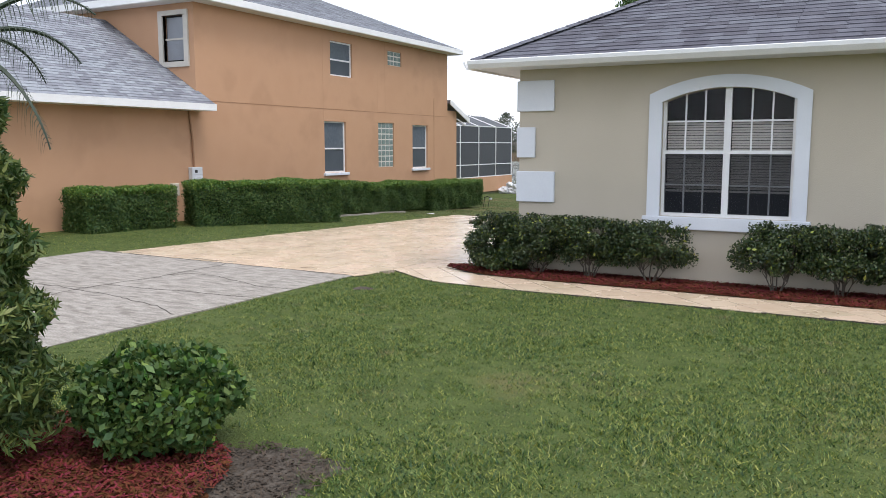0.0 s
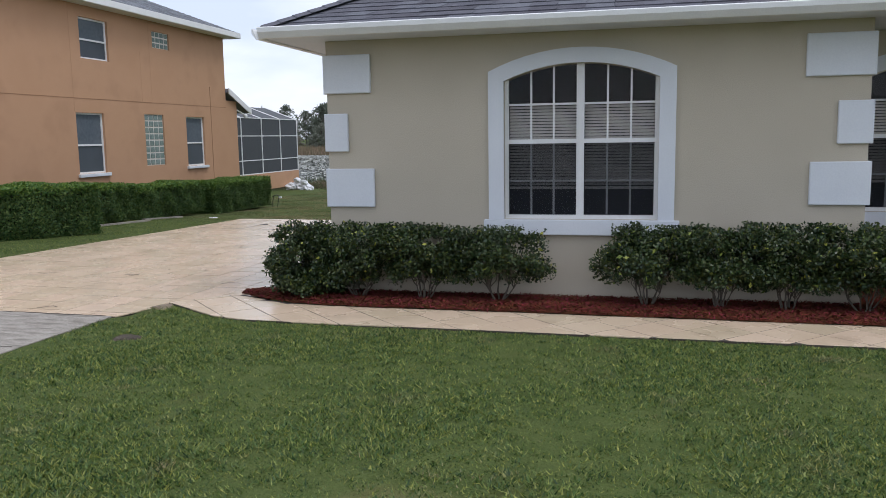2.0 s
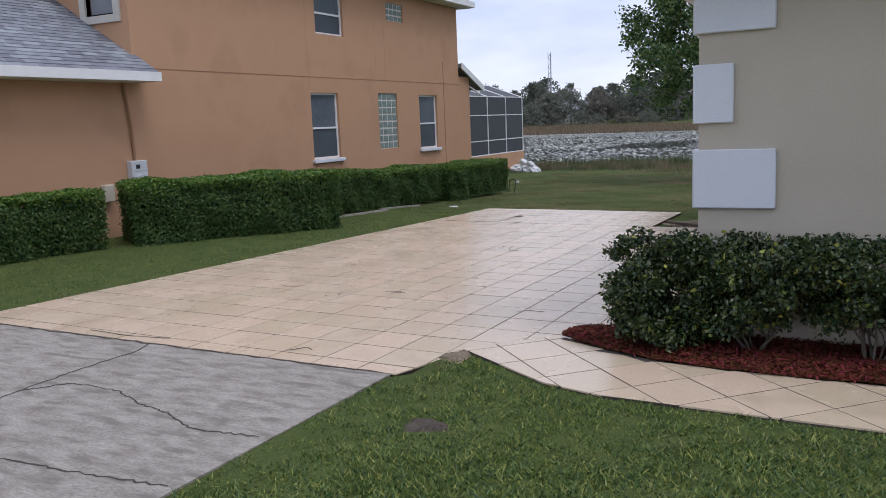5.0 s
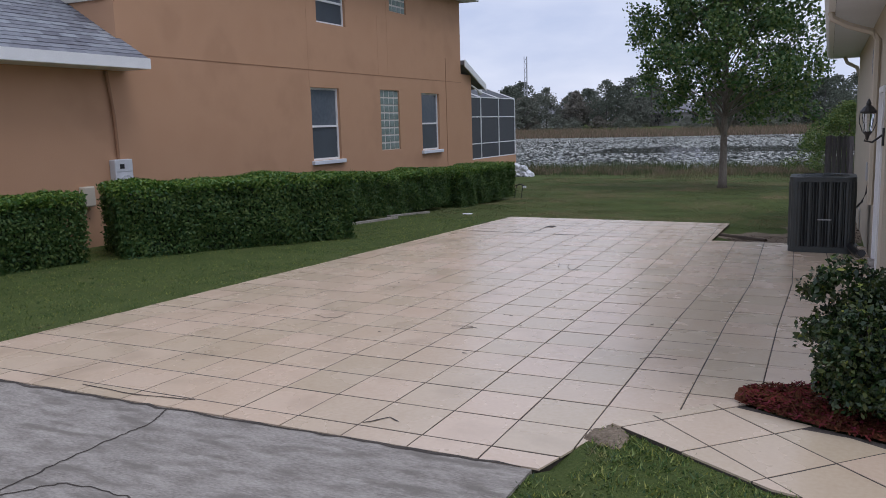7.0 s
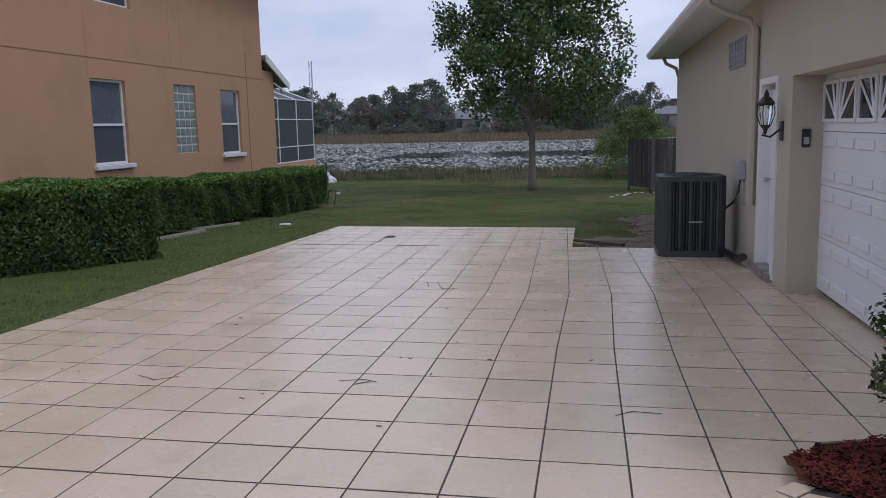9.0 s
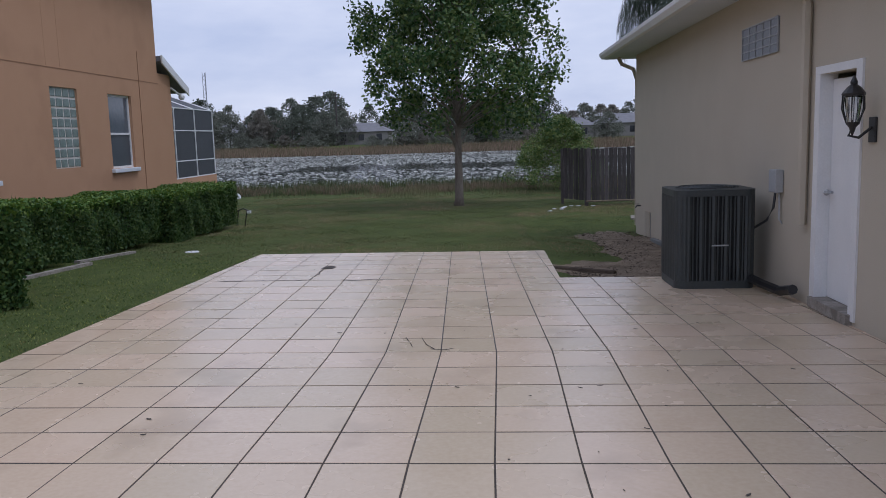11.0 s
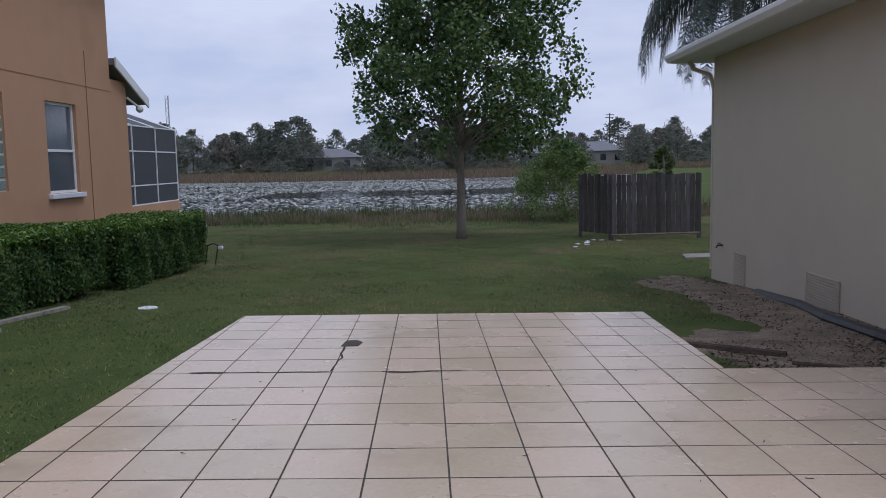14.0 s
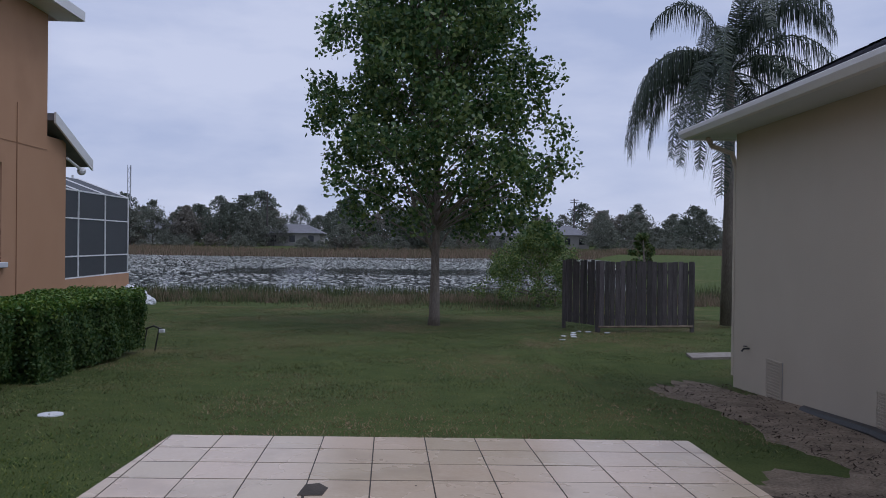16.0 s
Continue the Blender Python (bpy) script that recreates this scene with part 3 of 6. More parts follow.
def arched_window(name, dx, y, label):
    """A wide arched window of two double-hung sashes with muntins, blinds and a white surround."""
    win = thing(name, (dx + 3.1, y, WZ0), label, "window", kind="structure")
    x0, x1 = WX0 + dx, WX1 + dx
    bm = bmesh.new()
    inner = [(x0, WZ0)] + [(x0, WSP)] + arc(x0, x1, WSP, WTOP)[::-1][1:-1] + [(x1, WSP), (x1, WZ0)]
    outer = [(x0 - 0.18, WZ0)] + [(x0 - 0.18, WSP + 0.11)] + arc(x0 - 0.18, x1 + 0.18, WSP + 0.11, WTOP + 0.17)[::-1][1:-1] + [(x1 + 0.18, WSP + 0.11), (x1 + 0.18, WZ0)]
    rings = [[bm.verts.new((u, t, v)) for u, v in ring] for ring in (inner, outer) for t in (y - 0.001, y - 0.05)]
    ib, ifr, ob_, ofr = rings
    for i in range(len(inner) - 1):
        bm.faces.new((ifr[i], ifr[i + 1], ofr[i + 1], ofr[i]))
        bm.faces.new((ofr[i], ofr[i + 1], ob_[i + 1], ob_[i]))
        bm.faces.new((ib[i], ib[i + 1], ifr[i + 1], ifr[i]))
    for i in (0, len(inner) - 1):
        bm.faces.new((ib[i], ifr[i], ofr[i], ob_[i]))
    part("surround", bm, M_WHITE, win)
    part("window_sill", boxed(x0 - 0.24, x1 + 0.24, y - 0.07, y + 0.05, WZ0 - 0.18, WZ0 - 0.002, bevel=0.008), M_WHITE, win)
    fy0, fy1 = y + 0.06, y + 0.12
    xm = (x0 + x1) / 2

    def top_at(x):
        h, w = WTOP - WSP, (x1 - x0) / 2
        r = (w * w + h * h) / (2 * h)
        return WTOP - r + math.sqrt(max(0, r * r - (x - xm) ** 2))

    for a, b in ((x0, x0 + 0.045), (x1 - 0.045, x1), (xm - 0.045, xm + 0.045)):
        part("window_frame", boxed(a, b, fy0, fy1, WZ0, top_at(min(max((a + b) / 2, x0 + 0.05), x1 - 0.05)) + 0.01), M_TRIMW, win)
    part("bottom_rail", boxed(x0, x1, fy0 + 0.002, fy1, WZ0, WZ0 + 0.05), M_TRIMW, win)
    for a, b in ((x0 + 0.045, xm - 0.045), (xm + 0.045, x1 - 0.045)):
        part("meeting_rail", boxed(a, b, fy0 - 0.01, fy1, 1.825, 1.875), M_TRIMW, win)
        for f in (1 / 3, 2 / 3):
            c = a + (b - a) * f
            part("muntin", boxed(c - 0.011, c + 0.011, fy0 + 0.022, fy0 + 0.04, WZ0 + 0.05, top_at(c)), M_TRIMW, win)
        for z in (1.39, 2.28):
            part("muntin", boxed(a, b, fy0 + 0.024, fy0 + 0.042, z - 0.011, z + 0.011), M_TRIMW, win)
        bm = bmesh.new()
        poly = [(a, WZ0 + 0.04), (b, WZ0 + 0.04)] + [(a + (b - a) * k / 6, top_at(a + (b - a) * k / 6)) for k in range(6, -1, -1)]
        slab(bm, poly, "y", fy0 + 0.044, fy0 + 0.05)
        pane = part("pane", bm, M_PANE, win)
        pane.visible_shadow = False
        mesh = part("insect_screen", boxed(a, b, fy0 - 0.006, fy0 - 0.004, WZ0 + 0.05, 1.825), M_MESH, win, "fine dark insect screen over the lower sash")
        mesh.visible_shadow = False
        for k in range(27):
            z = 1.335 + k * 0.036
            bm = bmesh.new()
            slab(bm, [(fy1 + 0.05, z - 0.004), (fy1 + 0.074, z + 0.022), (fy1 + 0.075, z + 0.025), (fy1 + 0.051, z - 0.001)], "x", a, b)
            part("blind_slat", bm, M_BLIND, win)
        part("blind_rail", boxed(a, b, fy1 + 0.05, fy1 + 0.085, 1.285, 1.315), M_BLIND, win)
    return win


M_PANE = bpy.data.materials.new("window_glass")
M_PANE.use_nodes = True
_b = M_PANE.node_tree.nodes["Principled BSDF"]
_b.inputs["Base Color"].default_value = (0.94, 0.95, 0.96, 1)
_b.inputs["Transmission Weight"].default_value, _b.inputs["Roughness"].default_value, _b.inputs["IOR"].default_value = 1.0, 0.01, 1.2
M_MESH = bpy.data.materials.new("window_screen")
M_MESH.use_nodes = True
_n, _l = M_MESH.node_tree.nodes, M_MESH.node_tree.links
_d, _t, _m = _n.new("ShaderNodeBsdfDiffuse"), _n.new("ShaderNodeBsdfTransparent"), _n.new("ShaderNodeMixShader")
_d.inputs["Color"].default_value, _m.inputs[0].default_value = (0.03, 0.032, 0.038, 1), 0.36
_l.new(_t.outputs[0], _m.inputs[1])
_l.new(_d.outputs[0], _m.inputs[2])
_l.new(_m.outputs[0], _n["Material Output"].inputs["Surface"])
arched_window("window_1", 0, 0, "arched white double-hung window with half-lowered blinds and white surround")
arched_window("window_2", 4.17, 1.2, "arched white window beside the entrance with dark panes")

# garage door: four ribbed sections, the top one with sunburst lights
gdoor = thing("garage_door", (0.3, 2.65, 0), "closed white panelled garage door with sunburst top windows", "garage door", kind="structure")
gzs = [(-0.06, 0.46), (0.465, 0.985), (0.99, 1.51), (1.515, 2.06)]
for k, (za, zb) in enumerate(gzs):
    bm = boxed(0.30, 0.345, GD0, GD1, za, zb, bevel=0.004)
    sec = part("door_section", bm, M_GDOOR, gdoor)
    for i in range(8):
        w = (GD1 - GD0) / 8
        ya, yb = GD0 + w * i + 0.06, GD0 + w * (i + 1) - 0.06
        if k < 3:
            bm = bmesh.new()
            for zz in (za + 0.06, zb - 0.14):
                box(bm, 0.285, 0.30, ya, yb, zz, zz + 0.09, bevel=0.007)
            part("raised_panel", bm, M_GDOOR, sec)
        else:
            fr = bmesh.new()
            z0, z1 = za + 0.12, zb - 0.1
            part("light_pane", boxed(0.292, 0.2985, ya, yb, z0, z1), M_GLASS, sec)
            c = (GD0 + GD1) / 2
            for j in range(3):
                ang = radians(35 + 40 * j)
                base = Vector((0.286, (ya if i % 2 else yb), z0))
                tip = base + Vector((0, math.cos(ang) * (1 if i % 2 else -1), math.sin(ang))) * 0.55
                tip.y, tip.z = min(max(tip.y, ya), yb), min(tip.z, z1)
                tube(fr, [base, tip], 0.014, sides=4)
            box(fr, 0.276, 0.292, ya - 0.03, yb + 0.03, z0 - 0.03, z0)
            box(fr, 0.276, 0.292, ya - 0.03, yb + 0.03, z1, z1 + 0.03)
            box(fr, 0.277, 0.292, ya - 0.03, ya, z0, z1)
            box(fr, 0.277, 0.292, yb, yb + 0.03, z0, z1)
            part("sunburst_frame", fr, M_GDOOR, sec)
side = thing("door_1", (0.1, 5.98, -0.05), "closed white side door beside the garage", "door", kind="structure")
part("door_leaf", boxed(0.10, 0.145, SD0 + 0.05, SD1 - 0.05, -0.04, 1.98, bevel=0.004), M_TRIMW, side)
bm = bmesh.new()
box(bm, -0.02, 0.14, SD0 - 0.06, SD0 + 0.05, -0.1, 2.03)
box(bm, -0.02, 0.14, SD1 - 0.05, SD1 + 0.06, -0.1, 2.03)
box(bm, -0.021, 0.14, SD0 - 0.06, SD1 + 0.06, 2.031, 2.10)
part("door_frame", bm, M_TRIMW, side)
part("threshold", boxed(-0.06, 0.12, SD0, SD1, -0.14, -0.045), M_CONCRETE, side)
bm = bmesh.new()
tube(bm, [(0.1, SD1 - 0.12, 0.95), (0.05, SD1 - 0.12, 0.95)], 0.012)
bmesh.ops.create_uvsphere(bm, u_segments=10, v_segments=6, radius=0.03, matrix=Matrix.Translation((0.045, SD1 - 0.12, 0.95)))
part("door_knob", bm, M_GREY, side)

part("garage_floor", prism(bmesh.new(), [(0.0, GD0), (0.5, GD0), (0.5, GD1), (0.0, GD1)], -0.3, patio_z), M_TILE_I, gdoor)

# ---- patio of beige tiles ----
S, SX, SY = 0.44, 0.432, 0.460
patio = thing("pavement_patio", (-3.5, 4, 0), "beige glazed square tiles with dark joints, some cracked", "patio", kind="structure")


def bow(y):
    """How far the joints wander sideways along the patio."""
    return float(ramp(y, [(-2, -0.035), (2, -0.045), (4.3, -0.01), (10.8, -0.21)]))


def left_edge(y):
    return -7.02 + (y + 1.83) * (0.32 / 12.6)


def clip(poly, p, q):
    """Keeps what lies to the left of the line from p to q."""
    out = []
    side_of = lambda a: (q[0] - p[0]) * (a[1] - p[1]) - (q[1] - p[1]) * (a[0] - p[0])
    for a, b in zip(poly, poly[1:] + poly[:1]):
        sa, sb = side_of(a), side_of(b)
        if sa >= 0:
            out.append(a)
        if sa * sb < 0:
            f = sa / (sa - sb)
            out.append((a[0] + (b[0] - a[0]) * f, a[1] + (b[1] - a[1]) * f))
    return out


FRONT, BACK, STEP_X, STEP_Y = -1.83, 10.80, -2.23, 8.025
bounds = [((-1.86, FRONT), (-1.66, -1.08)), ((-1.66, -1.08), (-1.06, -0.45)), ((-1.06, -0.45), (-0.80, 0.20)), ((-0.80, 0.20), (-0.01, 0.45))]
bm = bmesh.new()
base_poly = [(left_edge(FRONT), FRONT + 0.01), (-1.87, FRONT + 0.01), (-1.67, -1.08), (-1.07, -0.45), (-0.81, 0.20), (-0.01, 0.45), (-0.01, STEP_Y - 0.01), (STEP_X - 0.01, STEP_Y - 0.01), (STEP_X - 0.01, BACK - 0.01), (left_edge(BACK), BACK - 0.01)]
prism(bm, base_poly, lambda x, y: patio_z(x, y) - 0.16, lambda x, y: patio_z(x, y) - 0.003)
part("mortar_bed", bm, M_GROUT, patio)
cut_tiles, square_at = [], []
for i in range(-9, 12):
    for j in range(-15, 16):
        x0, y0 = -3.895 + i * SX, 4.345 + j * SY
        g, gy_ = 0.005, 0.0085
        p = [(x0 + g, y0 + gy_), (x0 + SX - g, y0 + gy_), (x0 + SX - g, y0 + SY - gy_), (x0 + g, y0 + SY - gy_)]
        p = [(a + bow(b), b) for a, b in p]
        q = clip(p, (left_edge(FRONT), FRONT), (-1, FRONT))
        if q:
            q = clip(q, (left_edge(BACK), BACK), (left_edge(FRONT), FRONT))
        if q:
            q = clip(q, (0, BACK), (-9, BACK))
        cy = y0 + SY / 2
        cx = x0 + SX / 2 + bow(cy)
        if q and cy > STEP_Y:
            q = clip(q, (STEP_X, -5), (STEP_X, 20))
        elif q and cx > -2.3:
            for a, b in bounds:
                if a[1] <= cy < b[1] or (a is bounds[0][0] and cy < a[1]):
                    q = clip(q, a, b)
            if q:
                q = clip(q, (-0.004, -5), (-0.004, 20))
        if not q or len(q) < 3:
            continue
        area = abs(sum(a[0] * b[1] - b[0] * a[1] for a, b in zip(q, q[1:] + q[:1]))) / 2
        if area < 0.004:
            continue
        (square_at if area > (SX - 0.01) * (SY - 0.017) - 0.0025 and len(q) == 4 else cut_tiles).append(q)

random.seed(5)
square_at.sort(key=lambda q: abs(q[0][1] - 3.0))
rest = bmesh.new()


def tile_mesh(q, lift=0.0):
    b = bmesh.new()
    cx, cy = sum(a[0] for a in q) / len(q), sum(a[1] for a in q) / len(q)
    lo = [b.verts.new((x - cx, y - cy, -0.012)) for x, y in q]
    mid = [b.verts.new((x - cx, y - cy, -0.0015)) for x, y in q]
    hi = [b.verts.new(((x - cx) * 0.988, (y - cy) * 0.988, 0)) for x, y in q]
    b.faces.new(hi)
    for r0, r1 in ((lo, mid), (mid, hi)):
        for i in range(len(q)):
            j = (i + 1) % len(q)
            b.faces.new((r0[i], r0[j], r1[j], r1[i]))
    me = bpy.data.meshes.new("tile")
    b.normal_update()
    b.to_mesh(me)
    b.free()
    me.materials.append(M_TILE)
    return me, cx, cy


def lay(me, cx, cy, parent, zf, tilt=0.0):
    ob = new("tile", me)
    ob.parent = parent
    ob.matrix_parent_inverse = parent.matrix_basis.inverted()
    slope, lean = (-1.146, 0.458) if zf is patio_z else (0.0, 0.0)
    ob.matrix_basis = pose(cx, cy, zf(cx, cy) + random.uniform(-0.0012, 0.0012), slope + random.uniform(-0.12, 0.12), lean + random.uniform(-0.12, 0.12), 0)
    return ob


hx, hy = SX / 2 - 0.005, SY / 2 - 0.0085
tile_kinds = {}


def square_tile(cy):
    """The mesh shared by whole tiles of one stretch, leaning as its joints do."""
    lean = round(bow(cy + hy) - bow(cy - hy), 3)
    if lean not in tile_kinds:
        e = lean / 2
        tile_kinds[lean] = tile_mesh([(-hx - e, -hy), (hx - e, -hy), (hx + e, hy), (-hx + e, hy)])[0]
    return tile_kinds[lean]


for k, q in enumerate(square_at):
    cx, cy = sum(a[0] for a in q) / 4, sum(a[1] for a in q) / 4
    if k < 300:
        lay(square_tile(cy), cx, cy, patio, patio_z)
    else:
        cut_tiles.append(q)
for q in cut_tiles:
    z = random.uniform(-0.001, 0.001)
    cx, cy = sum(a[0] for a in q) / len(q), sum(a[1] for a in q) / len(q)
    prism(rest, q, lambda x, y: patio_z(x, y) - 0.012, lambda x, y: patio_z(x, y) + z)

edge_tiles = part("edge_tiles", rest, M_TILE_I, patio)
edge_tiles["kind"] = "stuff"

# walkway of the same tiles, laid on the diagonal
walkway = thing("pavement_walkway", (3, -1.3, 0), "beige tiled garden path with diagonal tiles along the mulch bed", "path", kind="structure")


def path_low(x):
    return float(ramp(x, [(-1.66, -1.08), (-0.75, -1.68), (-0.3, -1.80), (0.6, -1.83), (6, -1.95), (14, -2.1)]))


def path_up(x):
    return float(ramp(x, [(-1.06, -0.45), (-0.6, -0.73), (-0.2, -0.89), (0.15, -0.955), (0.6, -0.985), (2.4, -1.01), (6, -1.10), (14, -1.25)]))


def walk_z(x, y):
    return 0.03


low_line = [(x, path_low(x)) for x in (-1.66, -0.75, -0.3, 0.6, 6, 13)]
up_line = [(x, path_up(x)) for x in (13, 6, 2.4, 0.6, 0.15, -0.2, -0.6, -1.06)]
bm = bmesh.new()
prism(bm, low_line + up_line, -0.1, 0.027)
part("mortar_bed", bm, M_GROUT, walkway)
h = S * math.sqrt(0.5)
for a in range(-8, 60):
    for b in range(-40, 30):
        cx, cy = -1.4 + (a - b) * h, -0.62 + (a + b) * h
        if not (-2 < cx < 9.5 and -2.8 < cy < 0.2):
            continue
        g = h - 0.008
        q = [(cx, cy - g), (cx + g, cy), (cx, cy + g), (cx - g, cy)]
        for p0, p1 in list(zip(low_line, low_line[1:])) + list(zip(up_line, up_line[1:])):
            lo_x, hi_x = min(p0[0], p1[0]), max(p0[0], p1[0])
            if q and hi_x > cx - g and lo_x < cx + g:
                q = clip(q, p0, p1)
        if q:
            q = clip(q, (-1.06, -0.45), (-1.66, -1.08))
        if not q or len(q) < 3:
            continue
        area = abs(sum(u[0] * v[1] - v[0] * u[1] for u, v in zip(q, q[1:] + q[:1]))) / 2
        if area < 0.004:
            continue
        me, px, py = tile_mesh(q)
        lay(me, px, py, walkway, walk_z)

# mulch bed in front of the house
bed = thing("mulch_bed", (2.5, -0.5, 0), "red wood-chip mulch bed under the front shrubs", "mulch bed", kind="structure")
bm = bmesh.new()
N = 80
lo_v, hi_v = [], []
for i in range(N + 1):
    x = -1.04 + (13 + 1.04) * (i / N)
    yu = 0.42 - (0.0 - x) * 0.55 if x < 0 else (-0.002 if x < 6.12 else 1.198)
    yl = path_up(x) + 0.01
    yu = max(yu, yl + 0.02)
    rows = []
    for k in range(7):
        f = k / 6
        y = yl + (yu - yl) * f
        rows.append(bm.verts.new((x, y, 0.025 + 0.035 * math.sin(math.pi * min(1, f * 1.5 + 0.1)) + random.uniform(-0.008, 0.008))))
    if lo_v:
        for k in range(6):
            bm.faces.new((lo_v[k], rows[k], rows[k + 1], lo_v[k + 1]))
    lo_v = rows
part("mulch_ground", bm, M_MULCH, bed)


def chips(name, xy, z, size, material, parent):
    n = len(xy)
    ang, tl = rng.uniform(0, 2 * np.pi, n), rng.normal(0, 0.35, n)
    d = np.column_stack([np.cos(ang), np.sin(ang), tl])
    s = np.column_stack([-np.sin(ang), np.cos(ang), rng.normal(0, 0.4, n)])
    L, W = size * rng.uniform(0.5, 1.5, n), size * 0.28 * rng.uniform(0.6, 1.3, n)
    c = np.column_stack([xy, z])
    v = np.stack([c - d * L[:, None] / 2 - s * W[:, None] / 2, c + d * L[:, None] / 2 - s * W[:, None] / 2, c + d * L[:, None] / 2 + s * W[:, None] / 2, c - d * L[:, None] / 2 + s * W[:, None] / 2], 1)
    ob = from_arrays(name, v.reshape(-1, 3), np.arange(4 * n).reshape(-1, 4), material, parent)
    ob["kind"] = "stuff"
    return ob


n = 34000
cx = rng.uniform(-1.0, 9.5, n)
lo = np.array([path_up(v) for v in cx]) - 0.03
hi = np.where(cx < 0, 0.42 + cx * 0.55, np.where(cx < 6.12, -0.02, 1.15))
f = rng.uniform(0, 1, n)
cy = lo + np.maximum(hi - lo, 0.02) * f
chips("mulch_chips", np.column_stack([cx, cy]), 0.035 + 0.035 * np.sin(np.pi * np.minimum(1, f * 1.5 + 0.1)) + rng.uniform(0, 0.015, n), 0.036, M_MULCH, bed)

# cracks and chips in the tiles
for k, (pts, w) in enumerate((([(-6.45, 8.03), (-6.3, 8.04), (-6.12, 8.025)], 0.034), ([(-6.12, 8.03), (-5.8, 8.025), (-5.34, 8.03)], 0.02), ([(-5.34, 8.03), (-5.31, 8.4), (-5.34, 9.05)], 0.02), ([(-4.92, 8.02), (-4.72, 7.99), (-4.52, 8.03)], 0.036), ([(-4.52, 8.03), (-4.4, 8.02), (-4.25, 8.03)], 0.014), ([(-3.80, 4.84), (-3.75, 4.66), (-3.71, 4.5)], 0.007), ([(-3.66, 4.84), (-3.61, 4.58), (-3.53, 4.42)], 0.006), ([(-3.56, 4.42), (-3.46, 4.39), (-3.38, 4.43)], 0.014), ([(-3.62, 0.92), (-3.46, 0.98), (-3.36, 0.93)], 0.009), ([(-3.5, 0.86), (-3.4, 0.95)], 0.012), ([(-1.82, 0.47), (-1.72, 0.56), (-1.55, 0.54)], 0.009), ([(-5.05, 0.86), (-4.87, 0.78), (-4.75, 0.88)], 0.008), ([(-3.05, -1.6), (-2.95, -1.45), (-2.86, -1.5)], 0.016), ([(-4.3, -1.66), (-4.75, -1.72), (-5.3, -1.7)], 0.012))):
    part("tile_crack", ribbon(pts, lambda x, y: patio_z(x, y) + 0.0035, w, 60 + k, 4), M_CRACK, patio)
bm = prism(bmesh.new(), [(-5.38, 9.02), (-5.22, 9.03), (-5.2, 9.2), (-5.27, 9.31), (-5.36, 9.27)], lambda x, y: patio_z(x, y) - 0.01, lambda x, y: patio_z(x, y) + 0.004)
part("broken_chip", bm, M_CRACK, patio)
for k in range(60):
    x, y = random.uniform(-6.6, -0.6), random.uniform(-1.2, 9.5)
    if x > -2.3 and y > 7.5:
        continue
    c = ribbon([(x, y), (x + random.uniform(-0.04, 0.04), y + random.uniform(-0.03, 0.03))], lambda a, b: patio_z(a, b) + 0.003, random.uniform(0.006, 0.022), 200 + k, 2)
    part("debris", c, M_CRACK, patio)

# ---- the orange neighbour house ----
NX = -11.9
nb = thing("neighbour_house", (NX - 4, 12, 0), "two-storey orange stucco house with grey shingle roof and white fascia", "house")
N0, N1, NE = 5.2, 20.08, 5.95
nwin = [(11.1, 12.38, 1.09, 2.86), (17.06, 18.32, 1.11, 2.86), (11.5, 12.83, 4.42, 5.6)]
nblk = [(14.5, 15.62, 1.21, 2.89), (15.2, 16.22, 5.08, 5.62)]
part("wall_side", holed("x", NX - 0.25, NX, N0, N1, -0.6, NE, nwin + nblk), M_ORANGE, nb)
part("wall_street", holed("y", N0, N0 + 0.25, NX - 8, NX - 0.25, 2.5, NE, [(-13.05, -12.25, 4.35, 5.62)]), M_ORANGE, nb)
part("wall_lake", boxed(NX - 8, NX - 0.25, N1 - 0.25, N1, -0.6, NE), M_ORANGE, nb)
part("wall_far", boxed(NX - 8.2, NX - 8, N0, N1, -0.6, NE), M_ORANGE, nb)
part("porch_wall", boxed(NX - 0.25, NX, N1, 20.95, -0.6, 3.55), M_ORANGE, nb)
part("garage_wall", boxed(NX - 0.25, NX, -6, N0, -0.4, 3.02), M_ORANGE, nb)
part("garage_front", boxed(NX - 7, NX - 0.25, -6, -5.75, -0.4, 3.02), M_ORANGE, nb)
part("belt_joint", boxed(NX, NX + 0.006, 5.4, N1, 3.262, 3.28), M_GASKET, nb)
for y, z0, z1 in ((11.06, 2.9, 5.9), (15.0, 3.3, 5.9), (14.45, 3.3, 4.9)):
    part("expansion_joint", boxed(NX, NX + 0.004, y, y + 0.008, z0, z1), M_ORANGE, nb)
part("drain_pipe", tube(bmesh.new(), [(NX + 0.01, 18.85, -0.3), (NX + 0.01, 18.85, 4.0)], 0.008, sides=6), M_GASKET, nb)

nroof = part("roof", bmesh.new(), M_SHINGLE_N, nb)
o = 0.5
a0, a1, a2, a3 = (NX + o, N0 - o, 6.12), (NX + o, N1 + o, 6.12), (NX - 8.2 - o, N1 + o, 6.12), (NX - 8.2 - o, N0 - o, 6.12)
hw = (8.2 + 2 * o) / 2
rz = 6.12 + hw * 0.42
ra, rb = (NX + o - hw, N0 - o + hw, rz), (NX + o - hw, N1 + o - hw, rz)
bm = bmesh.new()
vv = [bm.verts.new(c) for c in (a0, a1, a2, a3, ra, rb)]
for q in ((0, 1, 5, 4), (1, 2, 5), (2, 3, 4, 5), (3, 0, 4), (3, 2, 1, 0)):
    bm.faces.new([vv[i] for i in q])
part("roof_deck", bm, M_SHINGLE_N, nroof)
shingles("shingles_side", a0, a1, ra, rb, M_SHINGLE_N, nroof, 0.16, 0.33)
